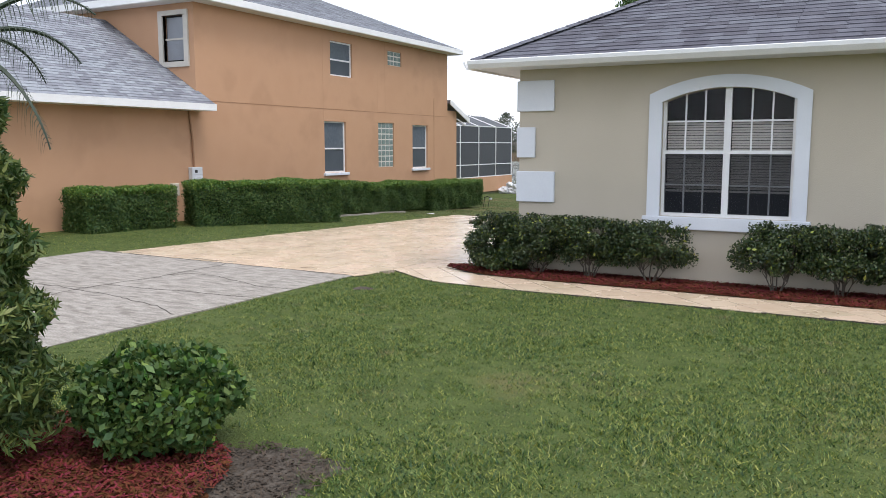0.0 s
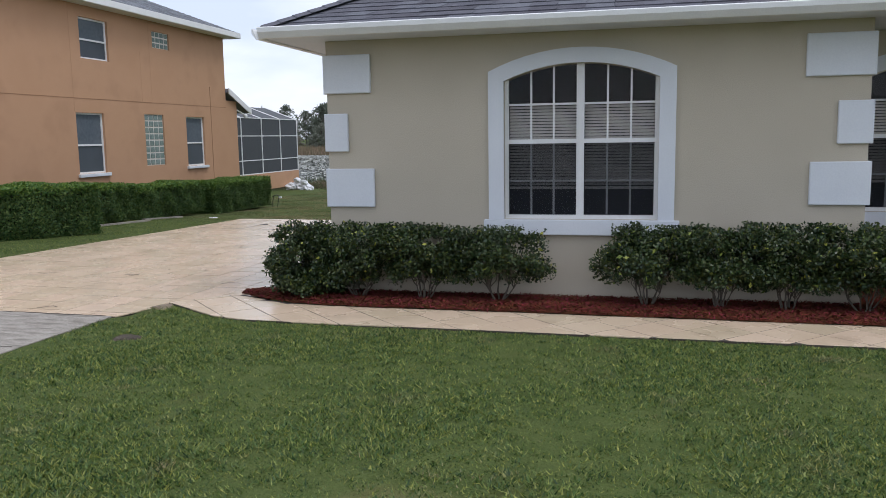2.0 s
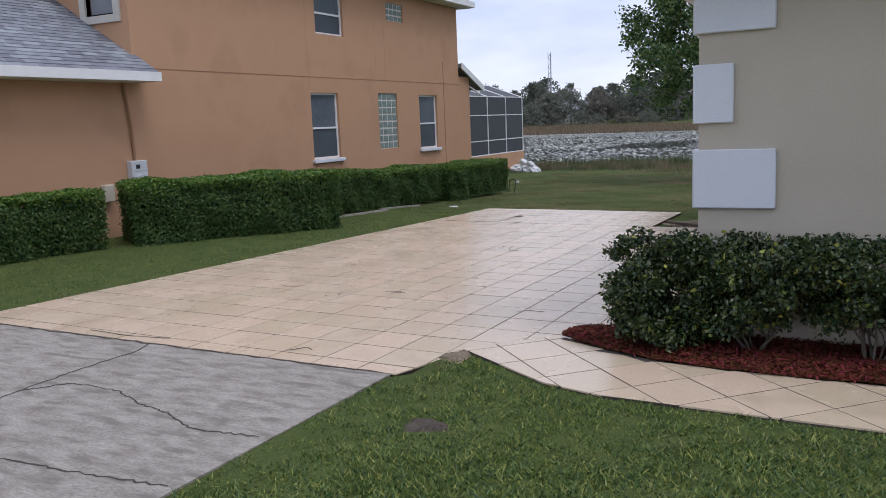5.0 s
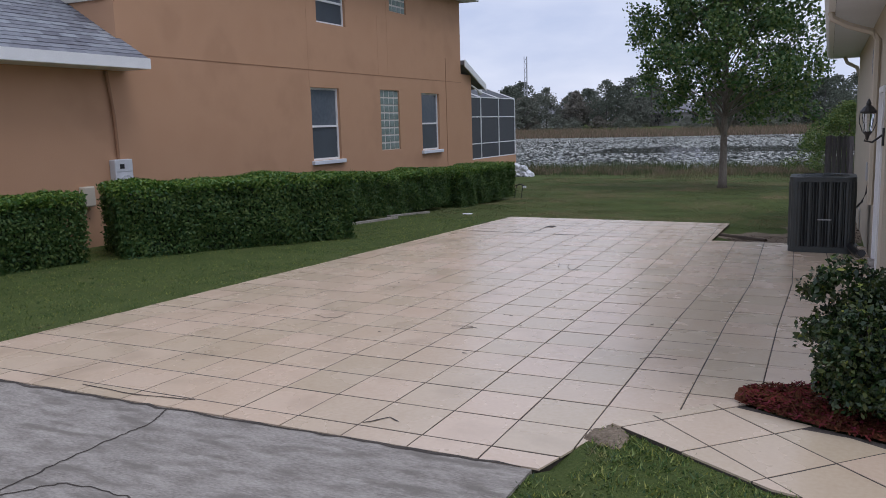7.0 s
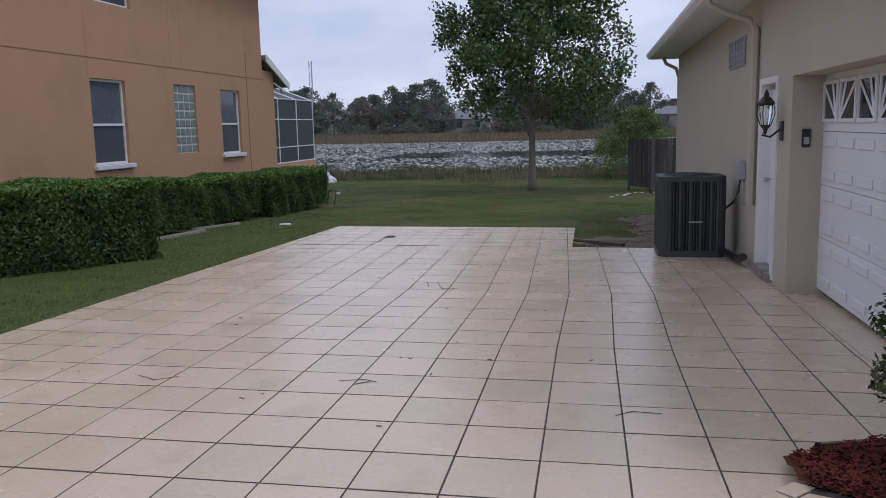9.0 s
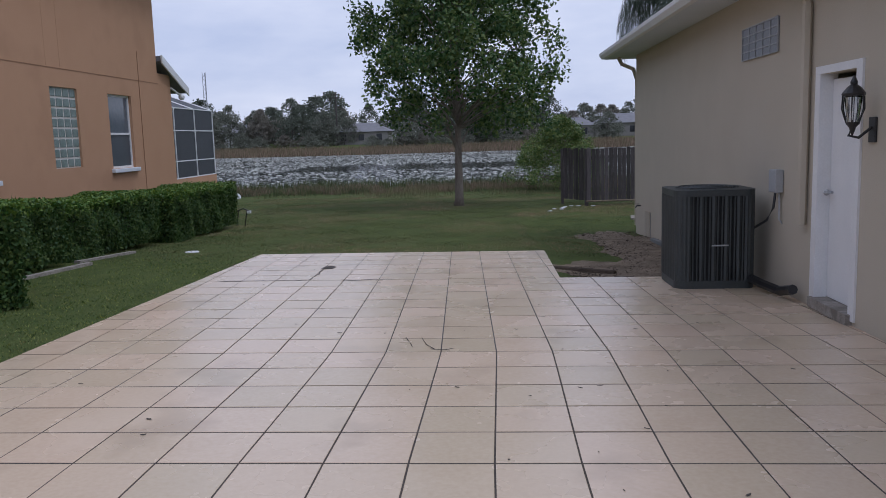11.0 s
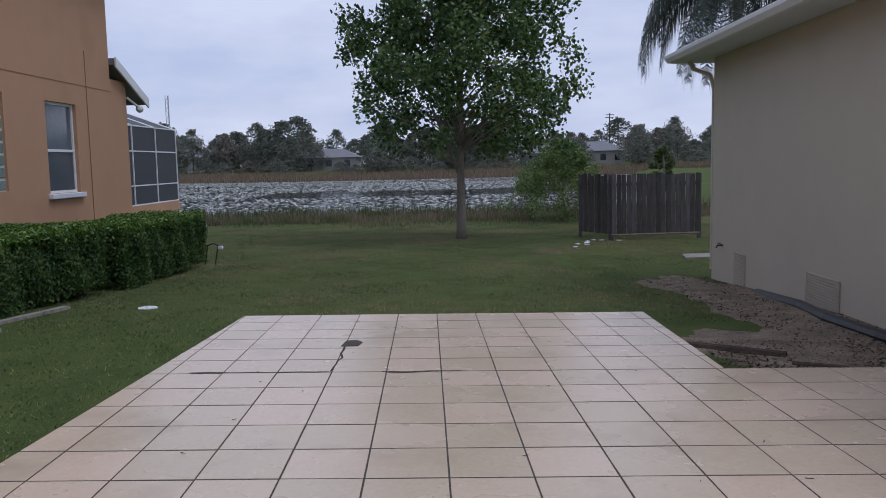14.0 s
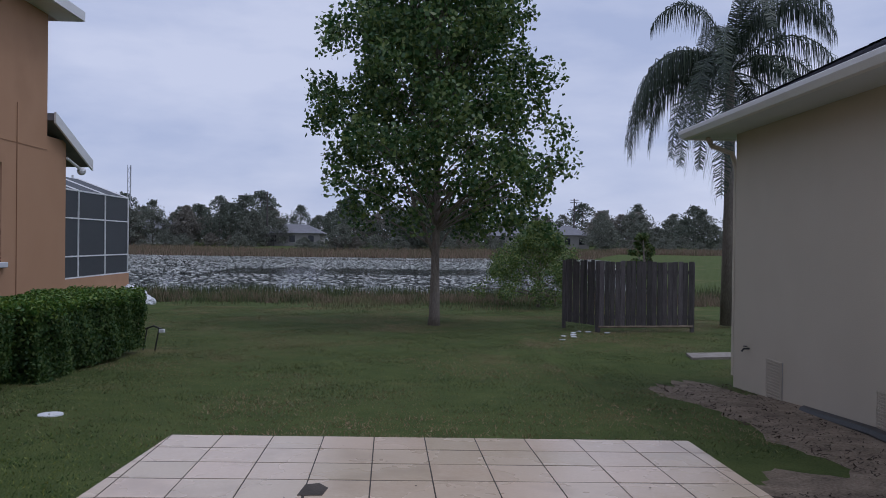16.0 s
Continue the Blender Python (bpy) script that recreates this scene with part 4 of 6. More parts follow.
shingles("shingles_street", a3, a0, ra, ra, M_SHINGLE_N, nroof, 0.16, 0.33)
shingles("shingles_lake", a1, a2, rb, rb, M_SHINGLE_N, nroof, 0.16, 0.33)
bm = bmesh.new()
box(bm, NX + o - 0.02, NX + o + 0.02, N0 - o, N1 + o, 5.94, 6.13)
box(bm, NX - 8.7, NX + o - 0.02, N0 - o - 0.02, N0 - o + 0.02, 5.94, 6.13)
box(bm, NX - 8.7, NX + o - 0.02, N1 + o - 0.02, N1 + o + 0.02, 5.94, 6.13)
part("fascia", bm, M_TRIMW, nroof, "white fascia board")
bm = bmesh.new()
box(bm, NX + 0.004, NX + o - 0.02, N0 - o + 0.02, N1 + o - 0.02, 5.93, 5.96)
box(bm, NX - 8.7, NX + 0.004, N0 - o + 0.02, N0, 5.93, 5.96)
part("soffit", bm, M_TRIMW, nroof)
# low garage roof, hipped at its end
b0, b1, b2, b3 = (NX + 0.6, -6.6, 3.14), (NX + 0.6, 5.32, 3.14), (NX - 7.6, 5.32, 3.14), (NX - 7.6, -6.6, 3.14)
hw = 4.1
g_a, g_b = (NX + 0.6 - hw, -6.6 + hw, 3.14 + hw * 0.62), (NX + 0.6 - hw, 5.30, 3.14 + hw * 0.62)
bm = bmesh.new()
vv = [bm.verts.new(c) for c in (b0, b1, b2, b3, g_a, g_b)]
for q in ((0, 1, 5, 4), (1, 2, 5), (2, 3, 4, 5), (3, 0, 4), (3, 2, 1, 0)):
    bm.faces.new([vv[i] for i in q])
groof = part("garage_roof", bm, M_SHINGLE_N, nb)
shingles("shingles_garage", b0, b1, g_a, g_b, M_SHINGLE_N, groof, 0.15, 0.33)
bm = bmesh.new()
box(bm, NX + 0.58, NX + 0.62, -6.6, 5.34, 2.97, 3.15)
box(bm, NX + 0.004, NX + 0.58, 5.30, 5.34, 2.97, 3.15)
box(bm, NX + 0.004, NX + 0.58, -6.6, 5.30, 2.965, 2.99)
part("garage_fascia", bm, M_TRIMW, nb, "white fascia board")
# lean-to roof over the back porch
bm = bmesh.new()
slab(bm, [(N1, 3.86), (21.9, 3.10), (21.9, 3.24), (N1, 4.0)], "x", NX - 7, NX + 0.14)
part("porch_roof", bm, M_SHINGLE_N, nb)
bm = bmesh.new()
slab(bm, [(N1 - 0.02, 3.80), (21.93, 3.03), (21.93, 3.25), (N1 - 0.02, 4.02)], "x", NX + 0.142, NX + 0.18)
part("rake_board", bm, M_TRIMW, nb, "white sloping rake board")
bm = bmesh.new()
bmesh.ops.create_uvsphere(bm, u_segments=10, v_segments=8, radius=0.09, matrix=Matrix.Translation((NX + 0.1, 21.5, 2.98)))
tube(bm, [(NX + 0.1, 21.5, 3.0), (NX + 0.02, 20.95, 3.2)], 0.03)
part("flood_light", bm, M_TRIMW, nb)


def sash_window(y0, y1, z0, z1, sill=True):
    w = part("window", boxed(NX - 0.13, NX - 0.11, y0, y1, z0, z1), M_ACIN, nb)
    zm = z0 + (z1 - z0) * 0.47
    part("pane", boxed(NX - 0.10, NX - 0.095, y0 + 0.05, y1 - 0.05, z0 + 0.05, zm - 0.02), M_LOWPANE, w)
    part("pane", boxed(NX - 0.108, NX - 0.102, y0 + 0.05, y1 - 0.05, zm + 0.02, z1 - 0.05), M_SKYPANE, w)
    f = bmesh.new()
    box(f, NX - 0.11, NX - 0.07, y0, y0 + 0.05, z0, z1)
    box(f, NX - 0.11, NX - 0.07, y1 - 0.05, y1, z0, z1)
    box(f, NX - 0.11, NX - 0.071, y0 + 0.05, y1 - 0.05, z0, z0 + 0.05)
    box(f, NX - 0.11, NX - 0.071, y0 + 0.05, y1 - 0.05, z1 - 0.05, z1)
    box(f, NX - 0.11, NX - 0.065, y0 + 0.05, y1 - 0.05, zm - 0.025, zm + 0.025)
    part("frame", f, M_TRIMW, w)
    if sill:
        part("sill", boxed(NX - 0.1, NX + 0.09, y0 - 0.08, y1 + 0.08, z0 - 0.10, z0 - 0.004, bevel=0.01), M_WHITE, w)


for w in nwin:
    sash_window(*w, sill=w[2] < 3)
for k, (y0, y1, z0, z1) in enumerate(nblk):
    blk = part("glass_block_window", boxed(NX - 0.12, NX - 0.05, y0, y1, z0, z1), M_MORTAR, nb)
    nc, nr = (4, 8) if k == 0 else (4, 3)
    for i in range(nc):
        for j in range(nr):
            w, hh = (y1 - y0) / nc, (z1 - z0) / nr
            part("block", boxed(NX - 0.05, NX - 0.035, y0 + w * i + 0.022, y0 + w * (i + 1) - 0.022, z0 + hh * j + 0.022, z0 + hh * (j + 1) - 0.022, bevel=0.008), M_BLOCK, blk)
# window on the street side, with a wide white surround
ws = part("window", boxed(-13.05, -12.25, N0 + 0.12, N0 + 0.14, 4.35, 5.62), M_ACIN, nb)
part("pane", boxed(-13.0, -12.3, N0 + 0.08, N0 + 0.09, 4.4, 4.95), M_SHADE, ws)
part("pane", boxed(-13.0, -12.3, N0 + 0.10, N0 + 0.11, 5.0, 5.57), M_SHADE, ws)
f = bmesh.new()
box(f, -13.21, -13.05, N0 - 0.05, N0 + 0.1, 4.2, 5.75)
box(f, -12.25, -12.09, N0 - 0.05, N0 + 0.1, 4.2, 5.75)
box(f, -13.05, -12.25, N0 - 0.049, N0 + 0.1, 4.2, 4.35)
box(f, -13.05, -12.25, N0 - 0.049, N0 + 0.1, 5.62, 5.75)
box(f, -13.05, -12.25, N0 + 0.06, N0 + 0.1, 4.95, 5.0)
part("frame", f, M_SURROUND, ws)

nb.location.z -= 0.07

# meter box, conduit and a small tan box on the neighbour's wall
meter = thing("electric_meter", (NX + 0.1, 5.0, 1.1), "grey electric meter box with round dial on orange wall", "meter")
part("box", boxed(NX, NX + 0.15, 4.80, 5.20, 0.70, 1.36, bevel=0.012), M_METER, meter)
bm = bmesh.new()
tube(bm, [(NX + 0.15, 5.02, 0.98), (NX + 0.20, 5.02, 0.98)], 0.10, sides=18)
tube(bm, [(NX + 0.20, 5.02, 0.98), (NX + 0.25, 5.02, 0.98)], 0.075, 0.06, sides=18)
part("dial", bm, M_GREY, meter, "round glass meter dial")
part("cover_seam", boxed(NX + 0.15, NX + 0.153, 4.82, 5.18, 1.14, 1.155), M_GREY, meter)
part("label_plate", boxed(NX + 0.15, NX + 0.154, 4.9, 5.0, 1.2, 1.28), M_BLACK, meter, "small dark label plate")
part("conduit", tube(bmesh.new(), [(NX + 0.05, 4.98, 1.36), (NX + 0.05, 4.96, 2.1), (NX + 0.05, 4.86, 2.9)], 0.03), M_GASKET, meter, "painted orange-brown conduit")
part("lower_conduit", tube(bmesh.new(), [(NX + 0.06, 4.9, 0.7), (NX + 0.06, 4.9, -0.2)], 0.025), M_GREY, meter)
tb = boxed(NX, NX + 0.14, 4.1, 4.34, 0.60, 0.94, bevel=0.02)
tagged(part("junction_box", tb, M_CREAM), "tan utility box mounted on orange stucco wall", "utility box")

# screened pool cage behind the neighbour house
cage = thing("pool_cage", (-17, 29, -0.5), "white-framed screened enclosure with dark insect screens", "screen enclosure")
CX, CY0, CY1, CZ = -16.2, 22.5, 37.0, 3.1
ybay = [CY0 + (CY1 - CY0) * i / 6 for i in range(7)]
for y in ybay:
    part("post", boxed(CX - 0.05, CX + 0.03, y - 0.026, y + 0.026, 0.1, CZ), M_TRIMW, cage)
for z in (0.12, 0.85, 2.15, CZ):
    part("rail", boxed(CX - 0.04, CX + 0.025, CY0, CY1, z - 0.022, z + 0.022), M_TRIMW, cage)
for i in range(6):
    for za, zb in ((0.15, 0.82), (0.88, 2.12), (2.18, CZ - 0.03)):
        part("screen", boxed(CX - 0.012, CX - 0.004, ybay[i] + 0.036, ybay[i + 1] - 0.036, za, zb), M_SCREEN, cage)
for x in (CX - 2.2, CX - 4.4):
    part("post", boxed(x - 0.035, x + 0.035, CY1 - 0.03, CY1 + 0.03, 0.1, CZ + 0.9), M_TRIMW, cage)
part("screen_end", boxed(CX - 6, CX - 0.05, CY1 - 0.008, CY1 + 0.002, 0.1, CZ), M_SCREEN, cage)
for y in ybay:
    part("rafter", tube(bmesh.new(), [(CX, y, CZ), (CX - 2.0, y, CZ + 0.75), (CX - 6, y, CZ + 0.75)], 0.035, sides=4), M_TRIMW, cage)
bm = bmesh.new()
v = [bm.verts.new(c) for c in ((CX - 0.02, CY0, CZ), (CX - 0.02, CY1, CZ), (CX - 2.0, CY1, CZ + 0.74), (CX - 2.0, CY0, CZ + 0.74))]
bm.faces.new(v)
part("screen_roof", bm, M_SCREEN, cage)
part("knee_wall", boxed(CX - 0.12, CX + 0.06, CY0, CY1, -0.8, 0.09), M_ORANGE, cage, "low orange stucco knee wall")


# ---- hedges and shrubs ----
def hedge(p, q, depth, z0, z1, label):
    p, q = np.array(p, float), np.array(q, float)
    L = np.linalg.norm(q - p)
    u = (q - p) / L
    v = np.array([-u[1], u[0]])
    root = thing("hedge", (*((p + q) / 2 + v * depth / 2), z0), label, "hedge", "hedges along the neighbour's wall")
    # added dark box that stands in for shade between the leaves
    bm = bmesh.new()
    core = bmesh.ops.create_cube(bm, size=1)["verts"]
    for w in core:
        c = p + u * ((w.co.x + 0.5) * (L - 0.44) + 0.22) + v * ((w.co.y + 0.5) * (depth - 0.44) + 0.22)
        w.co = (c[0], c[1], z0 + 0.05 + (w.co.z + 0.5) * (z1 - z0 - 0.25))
    part("inner_growth", bm, M_HEDGESHADE, root)
    area = 2 * (L + depth) * (z1 - z0) + L * depth
    n = int(area * 3400)
    face = rng.choice(5, n, p=np.array([L * (z1 - z0), L * (z1 - z0), depth * (z1 - z0), depth * (z1 - z0), L * depth * 1.3]) / (2 * (L + depth) * (z1 - z0) + L * depth * 1.3))
    a, b, c = rng.uniform(0, L, n), rng.uniform(0, depth, n), rng.uniform(0.06, 1, n)
    inn = np.abs(rng.normal(0, 0.065, n))
    bump = 0.05 * np.sin(a * 3.1) + 0.04 * np.sin(a * 7.3 + c * 5) + 0.03 * np.sin(c * 9 + a * 2)
    inn = inn - bump * 0.8
    nr = np.zeros((n, 3))
    tuck = 0.12 * (1 - c) ** 2 * rng.uniform(0.3, 1, n)
    b = np.where(face == 0, inn + tuck, np.where(face == 1, depth - inn, b))
    a = np.where(face == 2, inn + tuck, np.where(face == 3, L - inn - tuck, a))
    zz = z0 + c * (z1 - z0)
    zz = np.where(face == 4, z1 - inn * 0.7 + 0.02 * np.sin(a * 5), zz)
    for k, d in ((0, -v), (1, v), (2, -u), (3, u)):
        nr[face == k, :2] = d
    nr[face == 4, 2] = 1
    pos = np.column_stack([p[0] + u[0] * a + v[0] * b, p[1] + u[1] * a + v[1] * b, zz])
    # paler leaves near the top, with a ragged lower border
    paler = (zz > z1 - 0.13 + rng.normal(0, 0.06, n))
    leaves("foliage", pos[~paler], 0.038, M_HEDGE, root, nr[~paler], 0.7)
    leaves("new_growth", pos[paler], 0.04, M_HEDGETOP, root, nr[paler], 0.7)
    m = int(L * 5)
    sprig = np.column_stack([p[0] + u[0] * rng.uniform(0, L, m), p[1] + u[1] * rng.uniform(0, L, m)]) + v * rng.uniform(0, depth, m)[:, None]
    sp_ = blades("sprigs", sprig, np.full(m, z1 - 0.03), 0.12, 0.02, M_HEDGETOP, 0.3, root)
    sp_["kind"] = "stuff"
    return root


hedge((-10.65, 0.5), (-10.45, 2.95), 0.95, -0.2, 0.95, "clipped green box hedge against orange wall")
hedge((-10.15, 3.3), (-8.05, 6.6), 1.4, -0.2, 1.0, "long clipped green box hedge beside the lawn")
hedge((-9.6, 6.7), (-9.55, 10.3), 1.2, -0.22, 0.80, "clipped green box hedge in a row")
hedge((-9.72, 10.62), (-9.68, 14.2), 1.15, -0.36, 0.66, "clipped green box hedge in a row")
hedge((-9.55, 14.6), (-9.5, 18.7), 1.35, -0.55, 0.56, "clipped green box hedge at the end of the row")


def shrub(x, y, r, low, top, count, label, seed, spread=1.0):
    rr = random.Random(seed)
    root = thing("shrub", (x, y, 0.04), label, "shrub", "shrubs along the front wall")
    clumps = []
    ry, r, low = min(r, 0.42), r * 1.16, low * 0.72
    for k in range(95):
        a, q = rr.uniform(0, 2 * math.pi), math.sqrt(rr.random())
        f = rr.random()
        wide = 0.82 + 0.18 * math.sin(math.pi * min(1, 0.2 + 0.75 * f))
        clumps.append((x + r * q * wide * math.cos(a), y + ry * q * wide * math.sin(a), low + 0.05 + (top - low - 0.11) * f))
    for k in range(7):
        a = 2 * math.pi * k / 7 + rr.uniform(-0.3, 0.3)
        b = (x + 0.05 * math.cos(a), y + 0.05 * math.sin(a), 0.02)
        d = r * rr.uniform(0.3, 0.62)
        kn = (x + d * 0.5 * math.cos(a) + rr.uniform(-0.03, 0.03), y + d * 0.4 * math.sin(a), low * rr.uniform(0.45, 0.75) + 0.04)
        tip = (x + d * math.cos(a), y + d * 0.7 * math.sin(a), top * 0.72)
        low_mid = ((b[0] + kn[0]) / 2 + rr.uniform(-0.015, 0.015), (b[1] + kn[1]) / 2, (b[2] + kn[2]) / 2)
        bm = tube(bmesh.new(), [b, low_mid, kn, tip], rr.uniform(0.009, 0.016), 0.005, sides=6)
        for j in range(3):
            t1 = (kn[0] + rr.uniform(-0.08, 0.08), kn[1] + rr.uniform(-0.06, 0.06), kn[2] + rr.uniform(0.06, 0.12))
            t2 = (t1[0] + rr.uniform(-0.14, 0.14), t1[1] + rr.uniform(-0.1, 0.1), t1[2] + rr.uniform(0.1, 0.2))
            tube(bm, [kn, t1, t2], 0.007, 0.003, sides=4)
        part("stem", bm, M_STEM, root)
    c = np.array(clumps)
    pick = rng.integers(0, len(c), count)
    pos = c[pick] + np.clip(rng.normal(0, 1, (count, 3)), -1.7, 1.7) * np.array([0.06, 0.055, 0.045])
    pos[:, 2] = np.minimum(pos[:, 2], top + rng.normal(0, 0.012, count))
    paler = rng.uniform(0, 1, count) < 0.022
    leaves("foliage", pos[~paler], 0.029, M_SHRUB, root, None, 1, 1.5)
    leaves("new_leaves", pos[paler], 0.038, M_SHRUBY, root, None, 1, 1.5)
    return root


for k, (x, r, low, cnt) in enumerate(((-0.2, 0.42, 0.08, 5600), (0.5, 0.5, 0.30, 3900), (1.3, 0.5, 0.34, 3400), (2.18, 0.5, 0.38, 2700))):
    shrub(x, -0.42, r, low, 0.92, int(cnt * 3.7), "dark glossy-leaved clipped shrub with bare stems in mulch", 20 + k)
for k, (x, r, low, cnt) in enumerate(((3.85, 0.5, 0.42, 2900), (4.62, 0.42, 0.38, 2700), (5.3, 0.45, 0.34, 3400), (6.05, 0.48, 0.36, 3900), (6.9, 0.5, 0.26, 4000), (7.8, 0.5, 0.3, 3200))):
    shrub(x, -0.45, r, low, 0.95, int(cnt * 3.7), "dark glossy-leaved clipped shrub with bare stems in mulch", 40 + k)

# ---- air conditioner ----
ac = thing("air_conditioner", (-0.62, 7.5, -0.15), "dark grey outdoor air conditioning unit with vertical louvres", "air conditioner")
ax0, ax1, ay0, ay1, az0, az1 = -1.05, -0.19, 7.1, 7.9, -0.155, 0.91


def round_rect(x0, x1, y0, y1, r, n=6):
    pts = []
    for cx, cy, s in ((x1 - r, y1 - r, 0), (x0 + r, y1 - r, 90), (x0 + r, y0 + r, 180), (x1 - r, y0 + r, 270)):
        pts += [(cx + r * math.cos(radians(s + 90 * i / n)), cy + r * math.sin(radians(s + 90 * i / n))) for i in range(n + 1)]
    return pts


part("coil_core", prism(bmesh.new(), round_rect(ax0 + 0.03, ax1 - 0.03, ay0 + 0.03, ay1 - 0.03, 0.1), az0 + 0.04, az1 - 0.05), M_ACIN, ac)
part("base_pan", prism(bmesh.new(), round_rect(ax0 - 0.005, ax1 + 0.005, ay0 - 0.005, ay1 + 0.005, 0.12), az0 - 0.02, az0 + 0.07), M_AC, ac)
part("top_cap", prism(bmesh.new(), round_rect(ax0 - 0.008, ax1 + 0.008, ay0 - 0.008, ay1 + 0.008, 0.12), az1 - 0.07, az1), M_AC, ac)
ring = round_rect(ax0, ax1, ay0, ay1, 0.12, 5)
for i in range(len(ring)):
    a, b = Vector((*ring[i], 0)), Vector((*ring[(i + 1) % len(ring)], 0))
    m = max(1, int((b - a).length / 0.042))
    for k in range(m):
        c = a.lerp(b, (k + 0.5) / m)
        d = (b - a).normalized() * 0.011
        nrm = Vector((d.y, -d.x, 0)).normalized()
        wide = 2.2 if k % 3 == 0 else 1.0
        bm = bmesh.new()
        prism(bm, [((c - d * wide).x, (c - d * wide).y), ((c + nrm * 0.012).x, (c + nrm * 0.012).y), ((c + d * wide).x, (c + d * wide).y), ((c - nrm * 0.02).x, (c - nrm * 0.02).y)], az0 + 0.07, az1 - 0.07)
        part("louvre", bm, M_AC, ac)
for k in range(7):
    r = 0.05 + k * 0.045
    part("guard_ring", tube(bmesh.new(), [(-0.62 + r * math.cos(t), 7.5 + r * math.sin(t), az1 + 0.012 + 0.012 * (1 - k / 7)) for t in [2 * math.pi * i / 24 for i in range(25)]], 0.004, sides=4, cap=False), M_AC, ac)
for k in range(8):
    t = math.pi * k / 4
    part("guard_spoke", tube(bmesh.new(), [(-0.62, 7.5, az1 + 0.03), (-0.62 + 0.35 * math.cos(t), 7.5 + 0.35 * math.sin(t), az1 + 0.005)], 0.005, sides=4), M_AC, ac)
part("maker_plate", boxed(-0.67, -0.49, 7.075, 7.082, 0.30, 0.315), M_GREY, ac, "plain pale maker's plate")

dis = thing("disconnect_box", (-0.05, 6.96, 1.0), "grey electrical disconnect box on cream wall", "electrical box")
part("box", boxed(-0.09, 0, 6.86, 7.06, 0.88, 1.12, bevel=0.008), M_GREY, dis)
part("whip", tube(bmesh.new(), [(-0.05, 6.96, 0.88), (-0.07, 6.95, 0.72), (-0.12, 7.0, 0.58), (-0.19, 7.25, 0.46)], 0.014), M_BLACK, dis)
part("conduit", tube(bmesh.new(), [(-0.03, 6.9, 0.88), (-0.03, 6.88, 0.6), (0.0, 6.88, 0.55)], 0.01), M_GREY, dis)
pipe = thing("refrigerant_pipe", (-0.1, 6.7, -0.1), "black insulated pipe from air conditioner into wall", "pipe")
part("sleeve", tube(bmesh.new(), [(-0.25, 7.2, -0.06), (-0.2, 6.85, -0.08), (-0.14, 6.5, -0.09), (-0.12, 6.28, -0.04), (-0.12, 6.2, -0.02)], 0.05), M_BLACK, pipe)

# downspout with elbows
ds = thing("downspout", (-0.05, 6.22, 2), "cream painted downspout on the garage wall", "downspout")
part("pipe", tube(bmesh.new(), [(-0.60, 6.22, 3.08), (-0.58, 6.22, 3.0), (-0.40, 6.22, 2.90), (-0.12, 6.22, 2.80), (-0.05, 6.22, 2.70), (-0.05, 6.22, 0.62)], 0.045, sides=6), M_CREAM, ds)
ds2 = thing("downspout", (-0.05, 15.5, 2), "cream painted downspout elbow under the eave", "downspout")
part("pipe", tube(bmesh.new(), [(-0.3, 15.75, 3.08), (-0.25, 15.7, 2.95), (-0.05, 15.45, 2.82), (0.02, 15.44, 2.6), (0.02, 15.44, -0.4)], 0.04, sides=6), M_CREAM, ds2)


def grille(name, y0, y1, z0, z1, label, cols, rows):
    g = thing(name, (0, (y0 + y1) / 2, z0), label, "vent")
    high = name == "wall_vent"
    part("backing", boxed(-0.012, 0, y0, y1, z0, z1), M_SHADE if high else M_GREY, g)
    for i in range(cols + 1):
        y = y0 + (y1 - y0) * i / cols
        part("bar", boxed(-0.024, -0.012, y - 0.007, y + 0.007, z0, z1), M_GREY if high else M_CREAM, g)
    for i in range(rows + 1):
        z = z0 + (z1 - z0) * i / rows
        part("bar", boxed(-0.026, -0.012, y0, y1, z - 0.006, z + 0.006), M_GREY if high else M_CREAM, g)


grille("wall_vent", 7.1, 8.3, 2.35, 2.71, "pale grey gridded gable vent high on wall", 5, 4)
grille("foundation_vent", 13.82, 14.26, -0.53, 0.01, "small cream foundation grille near the ground", 10, 14)
grille("foundation_vent", 10.85, 11.70, -0.36, 0.05, "wide cream foundation grille near the ground", 22, 12)
bib = thing("hose_bib", (-0.05, 14.8, 0.05), "small dark garden tap on cream wall", "tap")
part("spout", tube(bmesh.new(), [(0, 14.85, 0.06), (-0.08, 14.85, 0.06), (-0.11, 14.85, 0.02)], 0.014), M_BLACK, bib)
part("wheel", tube(bmesh.new(), [(-0.06, 14.85, 0.09), (-0.06, 14.85, 0.1)], 0.03, sides=10), M_BLACK, bib)
hose = part("drain_pipe", tube(bmesh.new(), [(-0.12, 8.05, -0.25), (-0.30, 9.4, -0.25), (-0.34, 10.4, -0.27), (-0.2, 11.4, -0.31), (-0.12, 13.0, -0.42)], 0.065), M_BLACK)
tagged(hose, "black corrugated drain pipe along the wall foot", "pipe")

